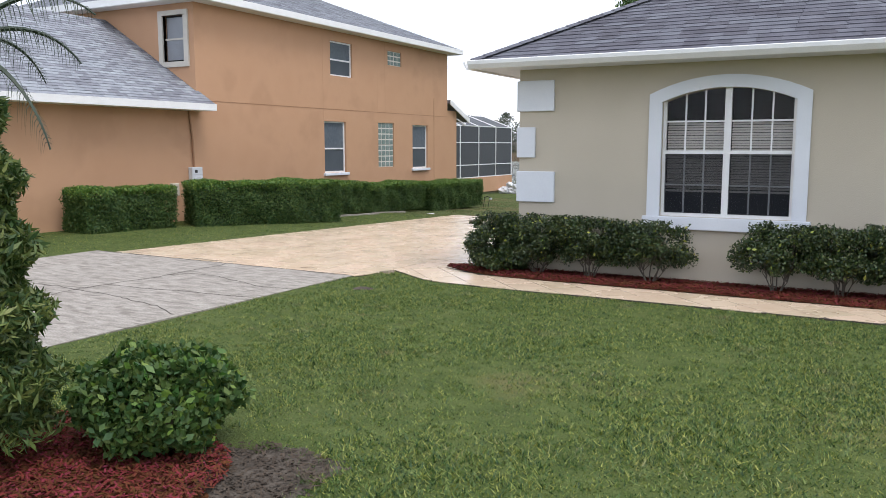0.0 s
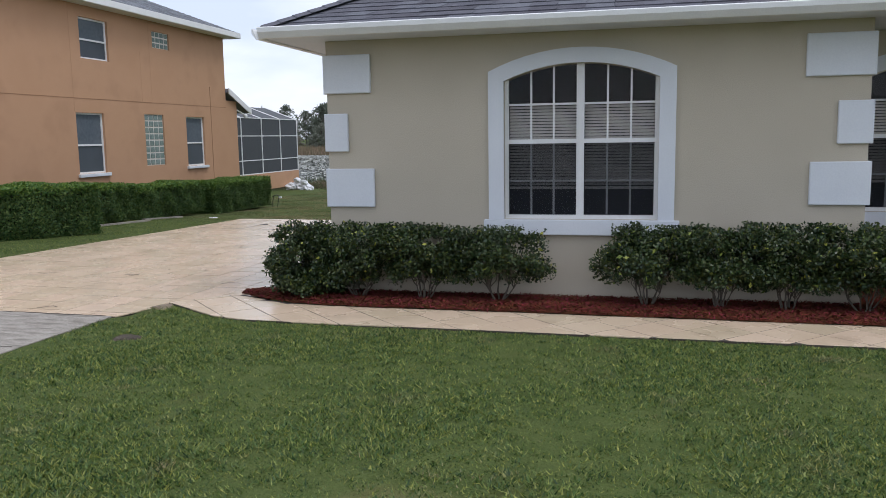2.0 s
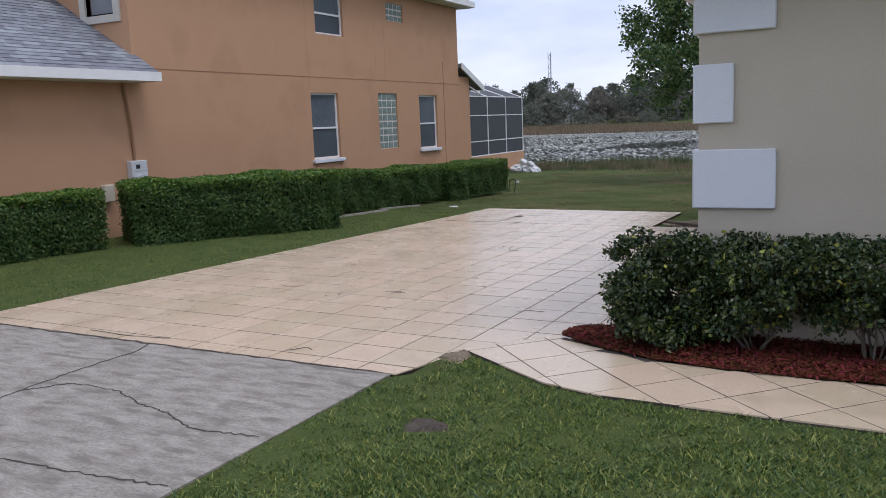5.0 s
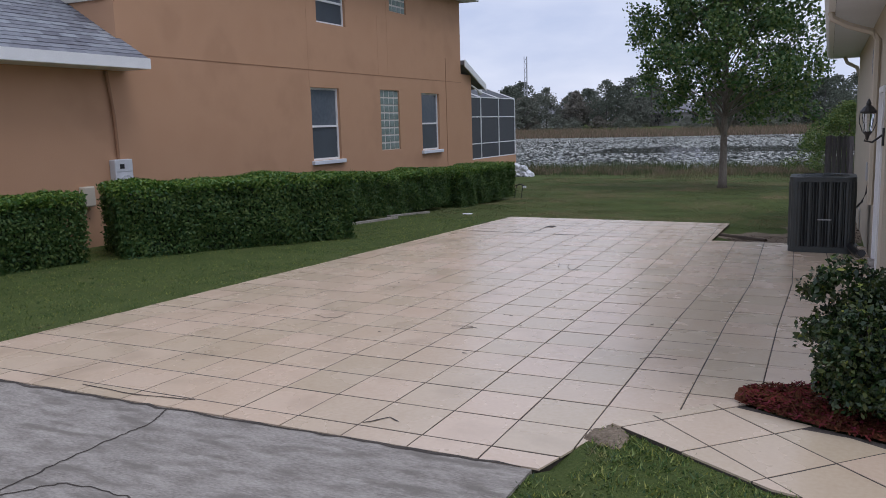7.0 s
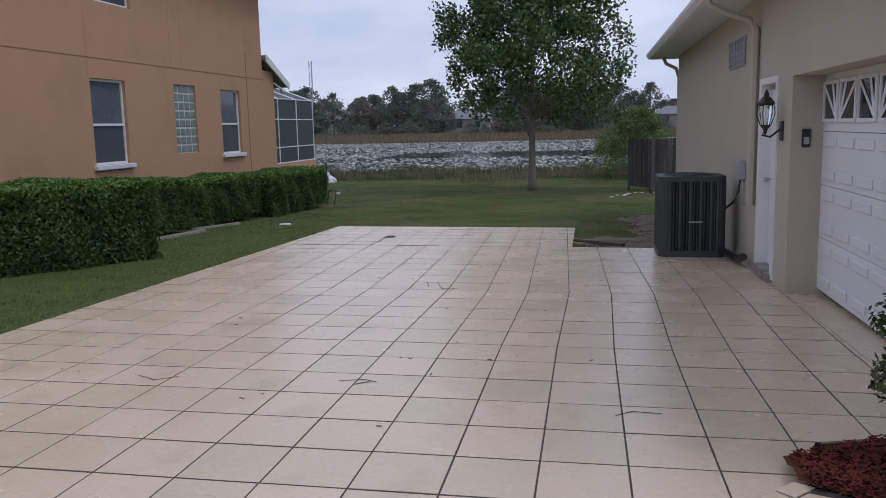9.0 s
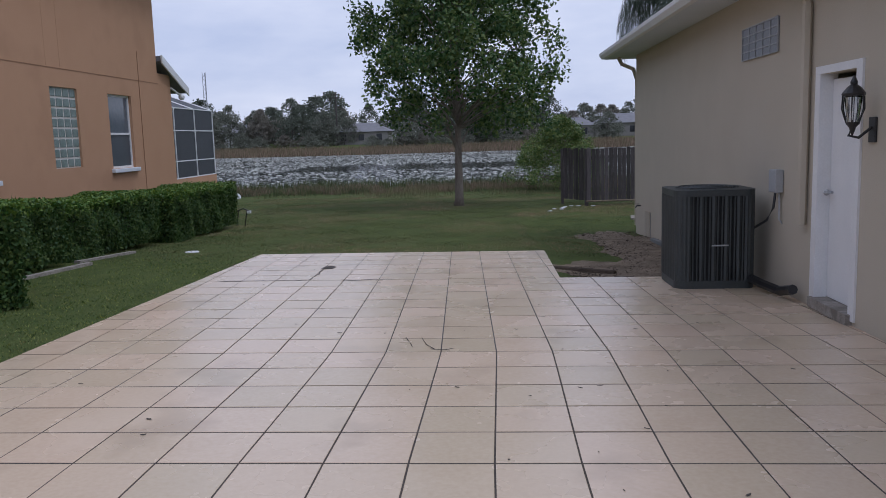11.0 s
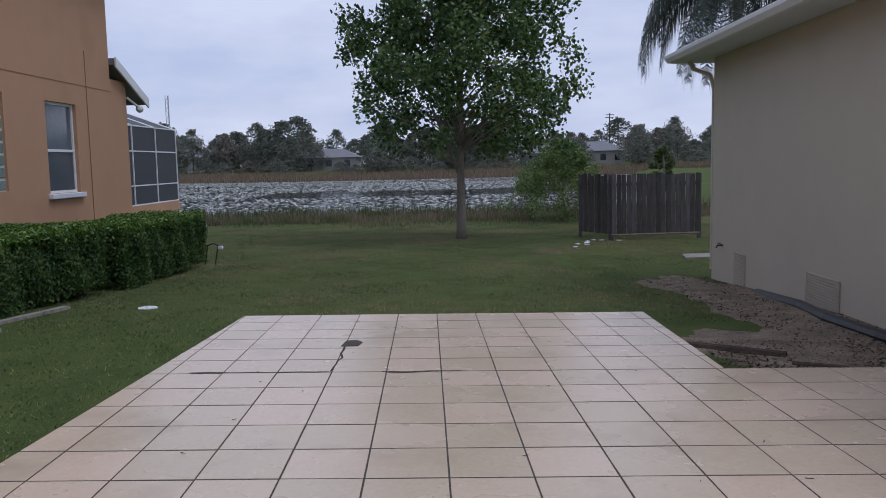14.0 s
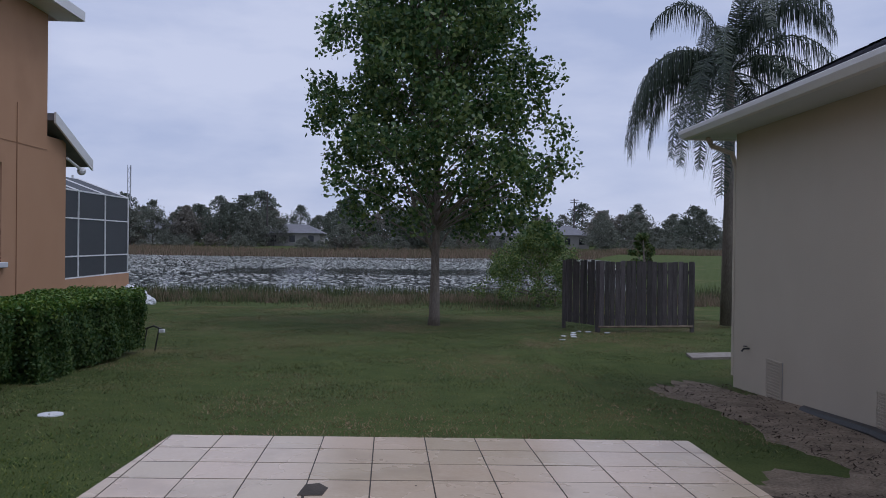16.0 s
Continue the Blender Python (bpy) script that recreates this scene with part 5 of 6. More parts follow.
# wall lantern and keypad by the garage
lan = thing("wall_lantern", (-0.1, 4.9, 1.6), "black coach lantern on the garage pier", "wall lamp")
LX, LY, LZ = -0.17, 4.90, 1.52
part("back_plate", prism(bmesh.new(), round_rect(-0.02, 0.0, LY - 0.06, LY + 0.06, 0.008), LZ - 0.10, LZ + 0.10), M_BLACK, lan)
part("arm", tube(bmesh.new(), [(-0.02, LY, LZ + 0.02), (-0.12, LY, LZ - 0.06), (-0.2, LY, LZ - 0.04), (LX, LY, LZ + 0.03)], 0.012), M_BLACK, lan)
def turned(rows):
    """A round turned piece at the lantern, from rows of (height, radius)."""
    bm = bmesh.new()
    rings = [[bm.verts.new((LX + r * math.cos(a), LY + r * math.sin(a), LZ + z)) for a in [math.pi * k / 6 for k in range(12)]] for z, r in rows]
    for a, b in zip(rings, rings[1:]):
        for k in range(12):
            bm.faces.new((a[k], a[(k + 1) % 12], b[(k + 1) % 12], b[k]))
    bm.faces.new(rings[0][::-1])
    bm.faces.new(rings[-1])
    return bm


part("cap", turned([(0.27, 0.085), (0.29, 0.09), (0.34, 0.05), (0.36, 0.025), (0.38, 0.028), (0.43, 0.006)]), M_BLACK, lan)
part("cup", turned([(-0.04, 0.006), (0.0, 0.02), (0.02, 0.025), (0.05, 0.05), (0.065, 0.055)]), M_BLACK, lan)
for k in range(6):
    t = 2 * math.pi * k / 6
    part("rib", tube(bmesh.new(), [(LX + 0.053 * math.cos(t), LY + 0.053 * math.sin(t), LZ + 0.065), (LX + 0.09 * math.cos(t), LY + 0.09 * math.sin(t), LZ + 0.17), (LX + 0.085 * math.cos(t), LY + 0.085 * math.sin(t), LZ + 0.27)], 0.006, sides=4), M_BLACK, lan)
part("globe", tube(bmesh.new(), [(LX, LY, LZ + 0.065), (LX, LY, LZ + 0.17), (LX, LY, LZ + 0.27)], 0.045, 0.07, sides=12), M_LAMPGLASS, lan)
kp = thing("door_keypad", (0.14, 4.5, 1.45), "small dark garage keypad on the jamb", "keypad")
part("body", boxed(0.10, 0.18, GD1 - 0.03, GD1 - 0.002, 1.36, 1.54, bevel=0.006), M_BLACK, kp)
part("keys", boxed(0.115, 0.165, GD1 - 0.036, GD1 - 0.03, 1.39, 1.46), M_GREY, kp)

# ---- trees ----
def broad_tree(name, at, height, radius, low, leaf, count, clumps, material, label, seed, trunk_r=0.16, bark=None):
    rr = random.Random(seed)
    x, y, z = at
    root = thing(name, at, label, "tree")
    bm = bmesh.new()
    bark = bark or M_BARK
    tube(bm, [(x, y, z - 0.1), (x + 0.02, y, z + 0.25), (x + 0.03, y, z + low * 0.7), (x + 0.08, y, z + height * 0.45), (x, y, z + height * 0.93)], trunk_r * 1.15, 0.03, sides=12)
    part("trunk", bm, bark, root, smooth=True)
    cl = []
    lb = bmesh.new()
    for k in range(clumps):
        f = rr.random() ** 0.85
        zz = low + (height - low) * f
        prof = math.sin(math.pi * min(1, 0.16 + 0.84 * f) ** 0.8) ** 0.7 * (1 - 0.25 * f)
        r = radius * prof * math.sqrt(rr.uniform(0.08, 1.0)) * rr.uniform(0.85, 1.1)
        a = rr.uniform(0, 2 * math.pi)
        c = Vector((x + r * math.cos(a), y + r * math.sin(a), z + zz - 0.25 * r / radius))
        cl.append(c)
        if k % 3 == 0:
            h0 = z + max(low * 0.6, zz * 0.72 - 0.1 * r)
            if count > 4000:
                part("limb", tube(bmesh.new(), [(x + 0.03, y, h0), ((x + c.x) / 2, (y + c.y) / 2, (h0 + c.z) / 2 + 0.15), c], 0.035 * (1.15 - f), 0.008, sides=5), bark, root)
                continue
            tube(lb, [(x + 0.03, y, h0), ((x + c.x) / 2, (y + c.y) / 2, (h0 + c.z) / 2 + 0.15), c], 0.035 * (1.15 - f), 0.008, sides=5)
    if lb.verts:
        part("limbs", lb, bark, root)["kind"] = "stuff"
    c = np.array(cl)
    pick = rng.integers(0, len(c), count)
    sp = radius * (0.055 if count > 20000 else 0.085)
    pos = c[pick] + np.clip(rng.normal(0, 1, (count, 3)), -1.8, 1.8) * np.array([sp, sp, sp * (1.1 if count > 20000 else 0.75)])
    leaves("crown", pos, leaf, material, root, None, 1, 1.15)
    return root


broad_tree("maple_tree", (-4.1, 26.2, -0.80), 11.9, 3.85, 2.75, 0.125, 60000, 520, M_TREELEAF, "green leafy maple tree on the back lawn", 3, 0.17)
bm = bmesh.new()
tube(bm, [(-4.03, 26.2, 0.95), (-4.45, 26.15, 2.0), (-5.0, 26.1, 3.4)], 0.07, 0.03, sides=8)
fork = part("low_fork", bm, M_BARK, bpy.data.objects["maple_tree"], smooth=True)


def palm(name, at, height, frond_len, fronds, label, seed, droop=1.0, trunk_r=0.15, leaflets=34, material=None):
    rr = random.Random(seed)
    x, y, z = at
    root = thing(name, at, label, "palm tree")
    part("trunk", tube(bmesh.new(), [(x, y, z - 0.1), (x + 0.05, y, z + height * 0.5), (x, y, z + height)], trunk_r, trunk_r * 0.75, sides=12), M_BARK, root, smooth=True)
    for k in range(fronds):
        a = 2.4 * k + rr.uniform(-0.3, 0.3)
        el = radians(rr.uniform(10, 80)) if k % 4 else radians(rr.uniform(-35, 10))
        pts = []
        d = Vector((math.cos(a) * math.cos(el), math.sin(a) * math.cos(el), math.sin(el)))
        p = Vector((x, y, z + height))
        L = frond_len * rr.uniform(0.85, 1.1)
        for i in range(13):
            pts.append(p.copy())
            p += d * L / 12
            d = (d + Vector((0, 0, -0.155 * droop * (0.5 + i / 9)))).normalized()
        bm = bmesh.new()
        tube(bm, pts, 0.025, 0.006, sides=4)
        for j in range(leaflets):
            f = 0.12 + 0.86 * j / leaflets
            i = min(11, int(f * 12))
            c = pts[i].lerp(pts[i + 1], f * 12 - i)
            ax = (pts[i + 1] - pts[i]).normalized()
            sd = ax.cross(Vector((0, 0, 1)))
            sd = sd.normalized() if sd.length > 0.05 else Vector((1, 0, 0))
            ll = L * 0.25 * math.sin(math.pi * min(1, 0.15 + 0.8 * f)) ** 0.6
            for s in (-1, 1):
                o1 = (sd * s * rr.uniform(0.5, 1) + ax * 0.45 + Vector((0, 0, rr.uniform(-0.5, 0.25)))).normalized()
                m1 = c + o1 * ll * 0.3
                e1 = m1 + (o1 * rr.uniform(0.15, 0.5) + Vector((0, 0, -1.0 * droop))).normalized() * ll * rr.uniform(0.6, 0.95)
                w = ax * 0.010 * frond_len / 3
                v = [bm.verts.new(q) for q in (c - w, c + w, m1 + w, m1 - w, e1)]
                bm.faces.new((v[0], v[1], v[2], v[3]))
                bm.faces.new((v[3], v[2], v[4]))
        part("frond", bm, material or M_PALMLEAF, root)
    return root


palm("queen_palm", (4.1, 26.3, -0.65), 7.0, 4.2, 32, "tall queen palm with drooping fronds behind the house", 11, 2.0, 0.17, 95)
broad_tree("willow_shrub", (0.2, 35.5, -0.98), 3.1, 2.6, 0.4, 0.075, 22000, 200, M_WILLOW, "airy light-green willow bush by the shore", 15, 0.06)
broad_tree("young_tree", (4.6, 36.5, -0.95), 2.9, 1.0, 0.6, 0.10, 3500, 40, M_CEDAR, "small light-green tree beyond the fence", 16, 0.05)

# wooden screen fence
fence = thing("wooden_fence", (0.9, 24.4, -0.6), "weathered grey-brown wooden privacy fence corner", "fence")


def fence_run(p, q, n):
    p, q = Vector(p), Vector(q)
    u = (q - p).normalized()
    w = Vector((-u.y, u.x, 0))
    for side_, zz in ((-1, 0.2), (-1, 1.35)):
        bm = bmesh.new()
        a, b = p + w * 0.04, q + w * 0.04
        prism(bm, [(a.x, a.y), (b.x, b.y), (b.x + w.x * 0.04, b.y + w.y * 0.04), (a.x + w.x * 0.04, a.y + w.y * 0.04)], p.z + zz, p.z + zz + 0.09)
        part("rail", bm, M_WOOD, fence)
    for i in range(n):
        c = p.lerp(q, (i + 0.5) / n)
        hw = (q - p).length / n * 0.44
        off = w * (0.0 if i % 2 else 0.02)
        z1 = p.z + 1.72 + random.uniform(-0.03, 0.03)
        bm = bmesh.new()
        o_ = c + off
        a, b = o_ - u * hw, o_ + u * hw
        lo = [(a.x, a.y), (b.x, b.y), (b.x + w.x * 0.018, b.y + w.y * 0.018), (a.x + w.x * 0.018, a.y + w.y * 0.018)]
        prism(bm, lo, p.z + 0.03, lambda x, y: z1 - 0.05 * abs((Vector((x, y, 0)) - Vector((o_.x, o_.y, 0))).dot(u)) / hw)
        part("picket", bm, M_WOOD, fence)
    for c in (p, q):
        part("post", boxed(c.x - 0.045, c.x + 0.045, c.y + 0.05, c.y + 0.14, p.z - 0.15, p.z + 1.66), M_WOOD, fence)


fence_run((0.05, 24.25, -0.62), (2.55, 24.5, -0.62), 18)
fence_run((-0.62, 25.4, -0.62), (0.03, 24.28, -0.62), 9)
skirt = part("fence_skirt", tube(bmesh.new(), [(0.0, 24.1, -0.6), (1.2, 24.25, -0.6), (2.5, 24.4, -0.6)], 0.03, sides=6), M_SOIL)
tagged(skirt, "dirty timber edging lying at the fence foot", "edging")
random.seed(9)
for x, y in ((-0.45, 24.3), (-0.25, 24.15), (-0.9, 22.6), (-1.1, 22.9), (-0.8, 23.2), (-1.3, 21.9), (0.2, 23.95), (-0.7, 23.8)):
    bm = bmesh.new()
    bmesh.ops.create_icosphere(bm, subdivisions=1, radius=0.09)
    for v in bm.verts:
        v.co *= random.uniform(0.7, 1.2)
        v.co.z *= 0.22
    ob = part("stone", bm, M_BAG)
    ob.matrix_basis = pose(x, y, float(ground_z(x, y)) + 0.02, 0, 0, random.uniform(0, 180))
    tagged(ob, "small pale stone lying in the lawn", "stone", "stones near the fence")

# ---- odds and ends on the lawn ----
bm = tube(bmesh.new(), [(-8.3, 12.1, -0.36), (-8.3, 12.1, -0.305)], 0.13, 0.12, sides=20)
tagged(part("valve_cover", bm, M_BAG), "round white irrigation valve cover in the grass", "valve cover")
for p, q in (((-9.5, 8.2, -0.2), (-9.3, 10.3, -0.24)), ((-9.6, 10.5, -0.27), (-9.45, 12.2, -0.36))):
    bm = bmesh.new()
    prism(bm, [(p[0], p[1]), (p[0] + 0.1, p[1]), (q[0] + 0.1, q[1]), (q[0], q[1])], p[2] - 0.1, lambda x, y: float(ground_z(x, y)) + 0.045)
    tagged(part("edging_strip", bm, M_CONCRETE), "pale concrete edging strip at the hedge foot", "edging", "edging strips")
random.seed(4)
bags = thing("sack_pile", (-15.2, 35, float(ground_z(-15.2, 35))), "pile of crumpled white plastic sheets by the screened enclosure", "sacks")
for k, (dx, dz, r) in enumerate(((-0.55, 0.2, 0.38), (0.0, 0.22, 0.42), (0.45, 0.14, 0.3), (-0.2, 0.46, 0.32), (0.2, 0.38, 0.28))):
    bm = bmesh.new()
    bmesh.ops.create_icosphere(bm, subdivisions=4, radius=r)
    for v in bm.verts:
        v.co *= 1 + 0.35 * noise.noise(v.co * 4 + Vector((k, 0, 0))) + 0.16 * noise.noise(v.co * 11)
        v.co.z *= 0.62
    bm.transform(pose(-15.2 + dx, 35 + 0.15 * (k % 2), float(ground_z(-15.2, 35)) + dz, 12 * k, -8, 40 * k))
    part("sack", bm, M_BAG, bags)
gz = float(ground_z(-9.3, 19.1))
stand = thing("folding_stand", (-9.53, 19.15, gz), "small dark folding metal stand at the hedge end", "stand")
for dx in (0, 0.22):
    part("leg", tube(bmesh.new(), [(-9.68 + dx, 19.1, gz - 0.02), (-9.60 + dx, 19.1, gz + 0.42)], 0.014, sides=6), M_BLACK, stand)
part("arm", tube(bmesh.new(), [(-9.64, 19.1, gz + 0.4), (-9.48, 19.1, gz + 0.46), (-9.30, 19.1, gz + 0.38)], 0.018, sides=6), M_BLACK, stand)
part("end_cap", boxed(-9.38, -9.28, 19.06, 19.14, gz + 0.33, gz + 0.4, bevel=0.01), M_BAG, stand)
random.seed(6)
for p, q, r in (((-2.25, 9.2, -0.27), (-1.45, 8.75, -0.27), 0.055), ((-1.5, 8.5, -0.3), (-1.1, 8.35, -0.3), 0.05), ((-1.2, 8.1, -0.3), (-0.5, 8.15, -0.29), 0.04)):
    bm = tube(bmesh.new(), [p, tuple((a + b) / 2 + random.uniform(-0.02, 0.02) for a, b in zip(p, q)), q], r, r * 0.8, sides=7)
    tagged(part("old_timber", bm, M_TIMBER), "rotten dark timber lying in bare dirt", "timber", "timbers by the patio")
bm = prism(bmesh.new(), [(0.4, 18.3), (1.5, 18.5), (1.5, 19.1), (0.5, 18.95)], -0.7, -0.55)
tagged(part("slab", bm, M_CONCRETE), "pale concrete slab at the back corner of house", "slab")


def ground_patch(name, cx, cy, rx, ry, material, label, lift=0.012, seed=1, n=72):
    """An uneven patch of bare ground lying on the lawn."""
    rr = random.Random(seed)
    ph = rr.uniform(0, 6)
    bm = bmesh.new()
    rings = []
    for k, f in enumerate((1.0, 0.75, 0.4)):
        ring_ = []
        for i in range(n):
            t = 2 * math.pi * i / n
            w = f * (1 + 0.16 * math.sin(3 * t + ph) + 0.09 * math.sin(7 * t + 2 * ph) + rr.uniform(-0.10, 0.10))
            x, y = cx + rx * w * math.cos(t), cy + ry * w * math.sin(t)
            ring_.append(bm.verts.new((x, y, float(ground_z(x, y)) + (lift * (0.1, 0.7, 0.9)[k]) + (-0.004, 0.005, 0.006)[k])))
        rings.append(ring_)
    for a, b in zip(rings, rings[1:]):
        for i in range(n):
            bm.faces.new((a[i], a[(i + 1) % n], b[(i + 1) % n], b[i]))
    bm.faces.new(rings[-1])
    return tagged(part(name, bm, material), label, "bare ground", kind="structure")


ground_patch("ground_dirt", -1.2, 9.15, 1.0, 1.15, M_SOIL, "bare sandy dirt between patio and wall", 0.02, 2)
ground_patch("ground_wall_foot", -0.4, 12.2, 0.95, 3.7, M_SOIL, "bare sandy dirt along the house wall", 0.02, 3)
ground_patch("ground_bare_spot", -1.16, -2.66, 0.15, 0.12, M_DARKSOIL, "small dark bare spot in the lawn", 0.012, 4)
ground_patch("ground_notch", -1.64, -1.22, 0.12, 0.2, M_SOIL, "sandy dirt in the notch between path and drive", 0.015, 5)
ground_patch("ground_island_soil", 1.75, -8.25, 0.55, 0.45, M_DARKSOIL, "dark bare soil beside the planting bed", 0.012, 6)
isl = ground_patch("ground_island_mulch", 0.7, -8.7, 1.15, 0.85, M_MULCH, "red mulch planting bed in the front lawn", 0.03, 7)
n = 12000
t, r = rng.uniform(0, 2 * np.pi, n), np.sqrt(rng.uniform(0, 1, n))
chips("island_chips", np.column_stack([0.7 + 1.1 * r * np.cos(t), -8.7 + 0.82 * r * np.sin(t)]), 0.045 + rng.uniform(0, 0.02, n), 0.036, M_MULCH, isl)

soil = bpy.data.objects["ground_island_soil"]
n = 900
t, r = rng.uniform(0, 2 * np.pi, n), np.sqrt(rng.uniform(0, 1, n))
chips("soil_crumbs", np.column_stack([1.75 + 0.52 * r * np.cos(t), -8.25 + 0.42 * r * np.sin(t)]), np.full(n, 0.03), 0.035, M_TIMBER, soil)

# planting bed by the drive
bush = thing("gardenia_bush", (0.95, -8.2, 0.05), "dense green leafy bush in red mulch", "bush")
for k in range(9):
    a = 2 * math.pi * k / 9
    bm = tube(bmesh.new(), [(0.95, -8.2, 0.03), (0.95 + 0.3 * math.cos(a), -8.2 + 0.3 * math.sin(a), 0.42)], 0.014, 0.006, sides=5)
    part("stem", bm, M_STEM, bush)
n = 7500
d = rng.normal(size=(n, 3))
d /= np.linalg.norm(d, axis=1)[:, None]
lump = 1 + 0.16 * np.sin(d[:, 0] * 6) * np.cos(d[:, 1] * 5 + d[:, 2] * 4)
pos = np.array([0.95, -8.2, 0.33]) + d * np.array([0.52, 0.5, 0.33]) * (lump * rng.uniform(0.6, 1.03, n) ** 0.6)[:, None]
pos = pos[pos[:, 2] > 0.07]
leaves("foliage", pos, 0.045, M_HEDGE, bush, None, 1, 1.5)
leaves("new_leaves", pos[::9] + 0.02, 0.045, M_HEDGETOP, bush, None, 1, 1.7)
juniper = thing("juniper", (0.3, -8.95, 0.04), "tall feathery green conifer in the planting bed", "conifer")
part("trunk", tube(bmesh.new(), [(0.3, -8.95, 0), (0.3, -8.95, 2.4)], 0.04, 0.01), M_BARK, juniper)
n = 28000
zz = rng.uniform(0.08, 1, n) ** 1.1
rad = 0.47 * (1 - zz) ** 0.45 * np.sqrt(rng.uniform(0.25, 1, n)) * (1 + 0.2 * np.sin(zz * 40))
t = rng.uniform(0, 2 * np.pi, n)
pos = np.column_stack([0.3 + rad * np.cos(t), -8.95 + rad * np.sin(t), 0.05 + zz * 2.55])
up = np.column_stack([np.cos(t) * 0.7, np.sin(t) * 0.7, np.full(n, 0.6)])
leaves("foliage", pos, 0.026, M_CEDAR, juniper, None, 1, 3.6)
palm("garden_palm", (-0.65, -8.35, 0.03), 2.6, 1.0, 14, "small dark palm in the planting bed", 31, 0.9, 0.07, 26)

# ---- shore, lake plants and the far side ----
n = 190000
x, y = rng.uniform(-95, 75, n), 45 + 103 * rng.uniform(0, 1, n) ** 0.8
keep_ = 0.5 * np.sin(x * 0.05 + 1.2) * np.cos(y * 0.12) + 0.25 * np.sin(x * 0.11 + y * 0.3) + 0.35 * np.sin(x * 0.9 + 2 * np.sin(y * 0.5)) * np.sin(y * 1.3) + rng.normal(0, 0.3, n) > -0.3
keep_ &= ~((np.abs(y - 78 - 0.05 * x) < 7) & (x > -22) & (x < 30) & (rng.uniform(0, 1, n) < 0.9))
x, y = x[keep_], y[keep_]
n = len(x)
r = rng.uniform(0.06, 0.15, n)
ang = rng.uniform(0, 6.28, n)[:, None] + np.arange(5)[None] * np.pi * 0.4
tx, ty = rng.normal(0, 0.10, n), rng.normal(0, 0.10, n)
ox, oy = np.cos(ang) * r[:, None] * 1.3, np.sin(ang) * r[:, None]
pz = -1.235 + ox * tx[:, None] + oy * ty[:, None]
v = np.stack([x[:, None] + ox, y[:, None] + oy, pz], -1).reshape(-1, 3)
pads = from_arrays("lily_pads", v, np.arange(5 * n).reshape(-1, 5), M_PAD)
tagged(pads, "floating pale lily pads covering the lake", "lily pads", kind="stuff")


def strip(name, count, xr, yf, h, w, material, label, lean=0.25):
    x = rng.uniform(*xr, count)
    y = yf(x, rng.uniform(0, 1, count))
    ob = blades(name, np.column_stack([x, y]), np.maximum(ground_z(x, y), -1.3), h, w, material, lean)
    tagged(ob, label, "reeds", kind="stuff")
    return ob


strip("shore_reeds", 15000, (-60, 25), lambda x, f: 43.0 + 5.5 * f * f + 1.2 * np.sin(x * 0.4) + 0.7 * np.sin(x * 1.7) + rng.normal(0, 0.5, len(x)), 0.5, 0.035, M_REED, "dark green reeds at the near water edge")
strip("shore_dry_grass", 60000, (-50, 30), lambda x, f: 35.5 + 8 * f + 1.5 * np.sin(x * 0.3) + 1.0 * np.sin(x * 1.1) + rng.normal(0, 1.2, len(x)), 0.17, 0.02, M_BANK, "dry olive-brown grass on the near bank")


def tussocks(name, count, material, label):
    """Loose tussocks of taller grass scattered along the bank."""
    c = np.column_stack([rng.uniform(-45, 28, count), rng.uniform(36.5, 43.5, count)])
    pick = rng.integers(0, count, count * 70)
    xy = c[pick] + rng.normal(0, 0.22, (len(pick), 2))
    ob = blades(name, xy, ground_z(xy[:, 0], xy[:, 1]), 0.34, 0.022, material, 0.35)
    return tagged(ob, label, "grass", kind="stuff")


tussocks("bank_tussocks", 420, M_DRYGRASS, "brown dry grass tussocks on the bank")
tussocks("green_tussocks", 160, M_REED, "dull green grass tussocks on the bank")
strip("far_reeds", 80000, (-150, 130), lambda x, f: 143 + 22 * f + 3 * np.sin(x * 0.07), 0.9, 0.13, M_DRYGRASS, "tan dead reeds along the far shore", 0.2)

# brownish and darker far leaves, with the same haze in their colours
M_HAZELEAF2 = leafy("hazed_leaf_brown", (0.20, 0.185, 0.155), (0.26, 0.245, 0.205), spread=0.2, rough=0.95, trans=0.35)
M_HAZELEAF3 = leafy("hazed_leaf_dark", (0.10, 0.118, 0.09), (0.142, 0.16, 0.122), spread=0.2, rough=0.95, trans=0.35)
M_FARBARK = mat("far_bark", (0.07, 0.06, 0.055), (0.11, 0.10, 0.09), 0.9, 2, 10, 0.2)
random.seed(21)
kinds = []
for k, mm in enumerate((M_HAZELEAF, M_HAZELEAF2, M_HAZELEAF3, M_HAZELEAF)):
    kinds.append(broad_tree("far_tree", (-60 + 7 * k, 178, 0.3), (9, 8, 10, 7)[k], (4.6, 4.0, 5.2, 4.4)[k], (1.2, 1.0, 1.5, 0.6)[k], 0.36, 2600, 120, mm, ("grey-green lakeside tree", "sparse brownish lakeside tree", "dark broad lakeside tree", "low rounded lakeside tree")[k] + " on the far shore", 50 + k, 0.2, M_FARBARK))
for ob in kinds:
    ob["group"] = "trees on the far shore"


def seen_house(x, y):
    """True where a tree would stand on or close before one of the open lakeside plots."""
    return any(abs(x - hx) < hw and y < hy + 12 for hx, hy, hw in ((-31, 180, 3.2), (16, 178, 3.5), (28, 186, 4.5), (-36, 178, 0.8)))


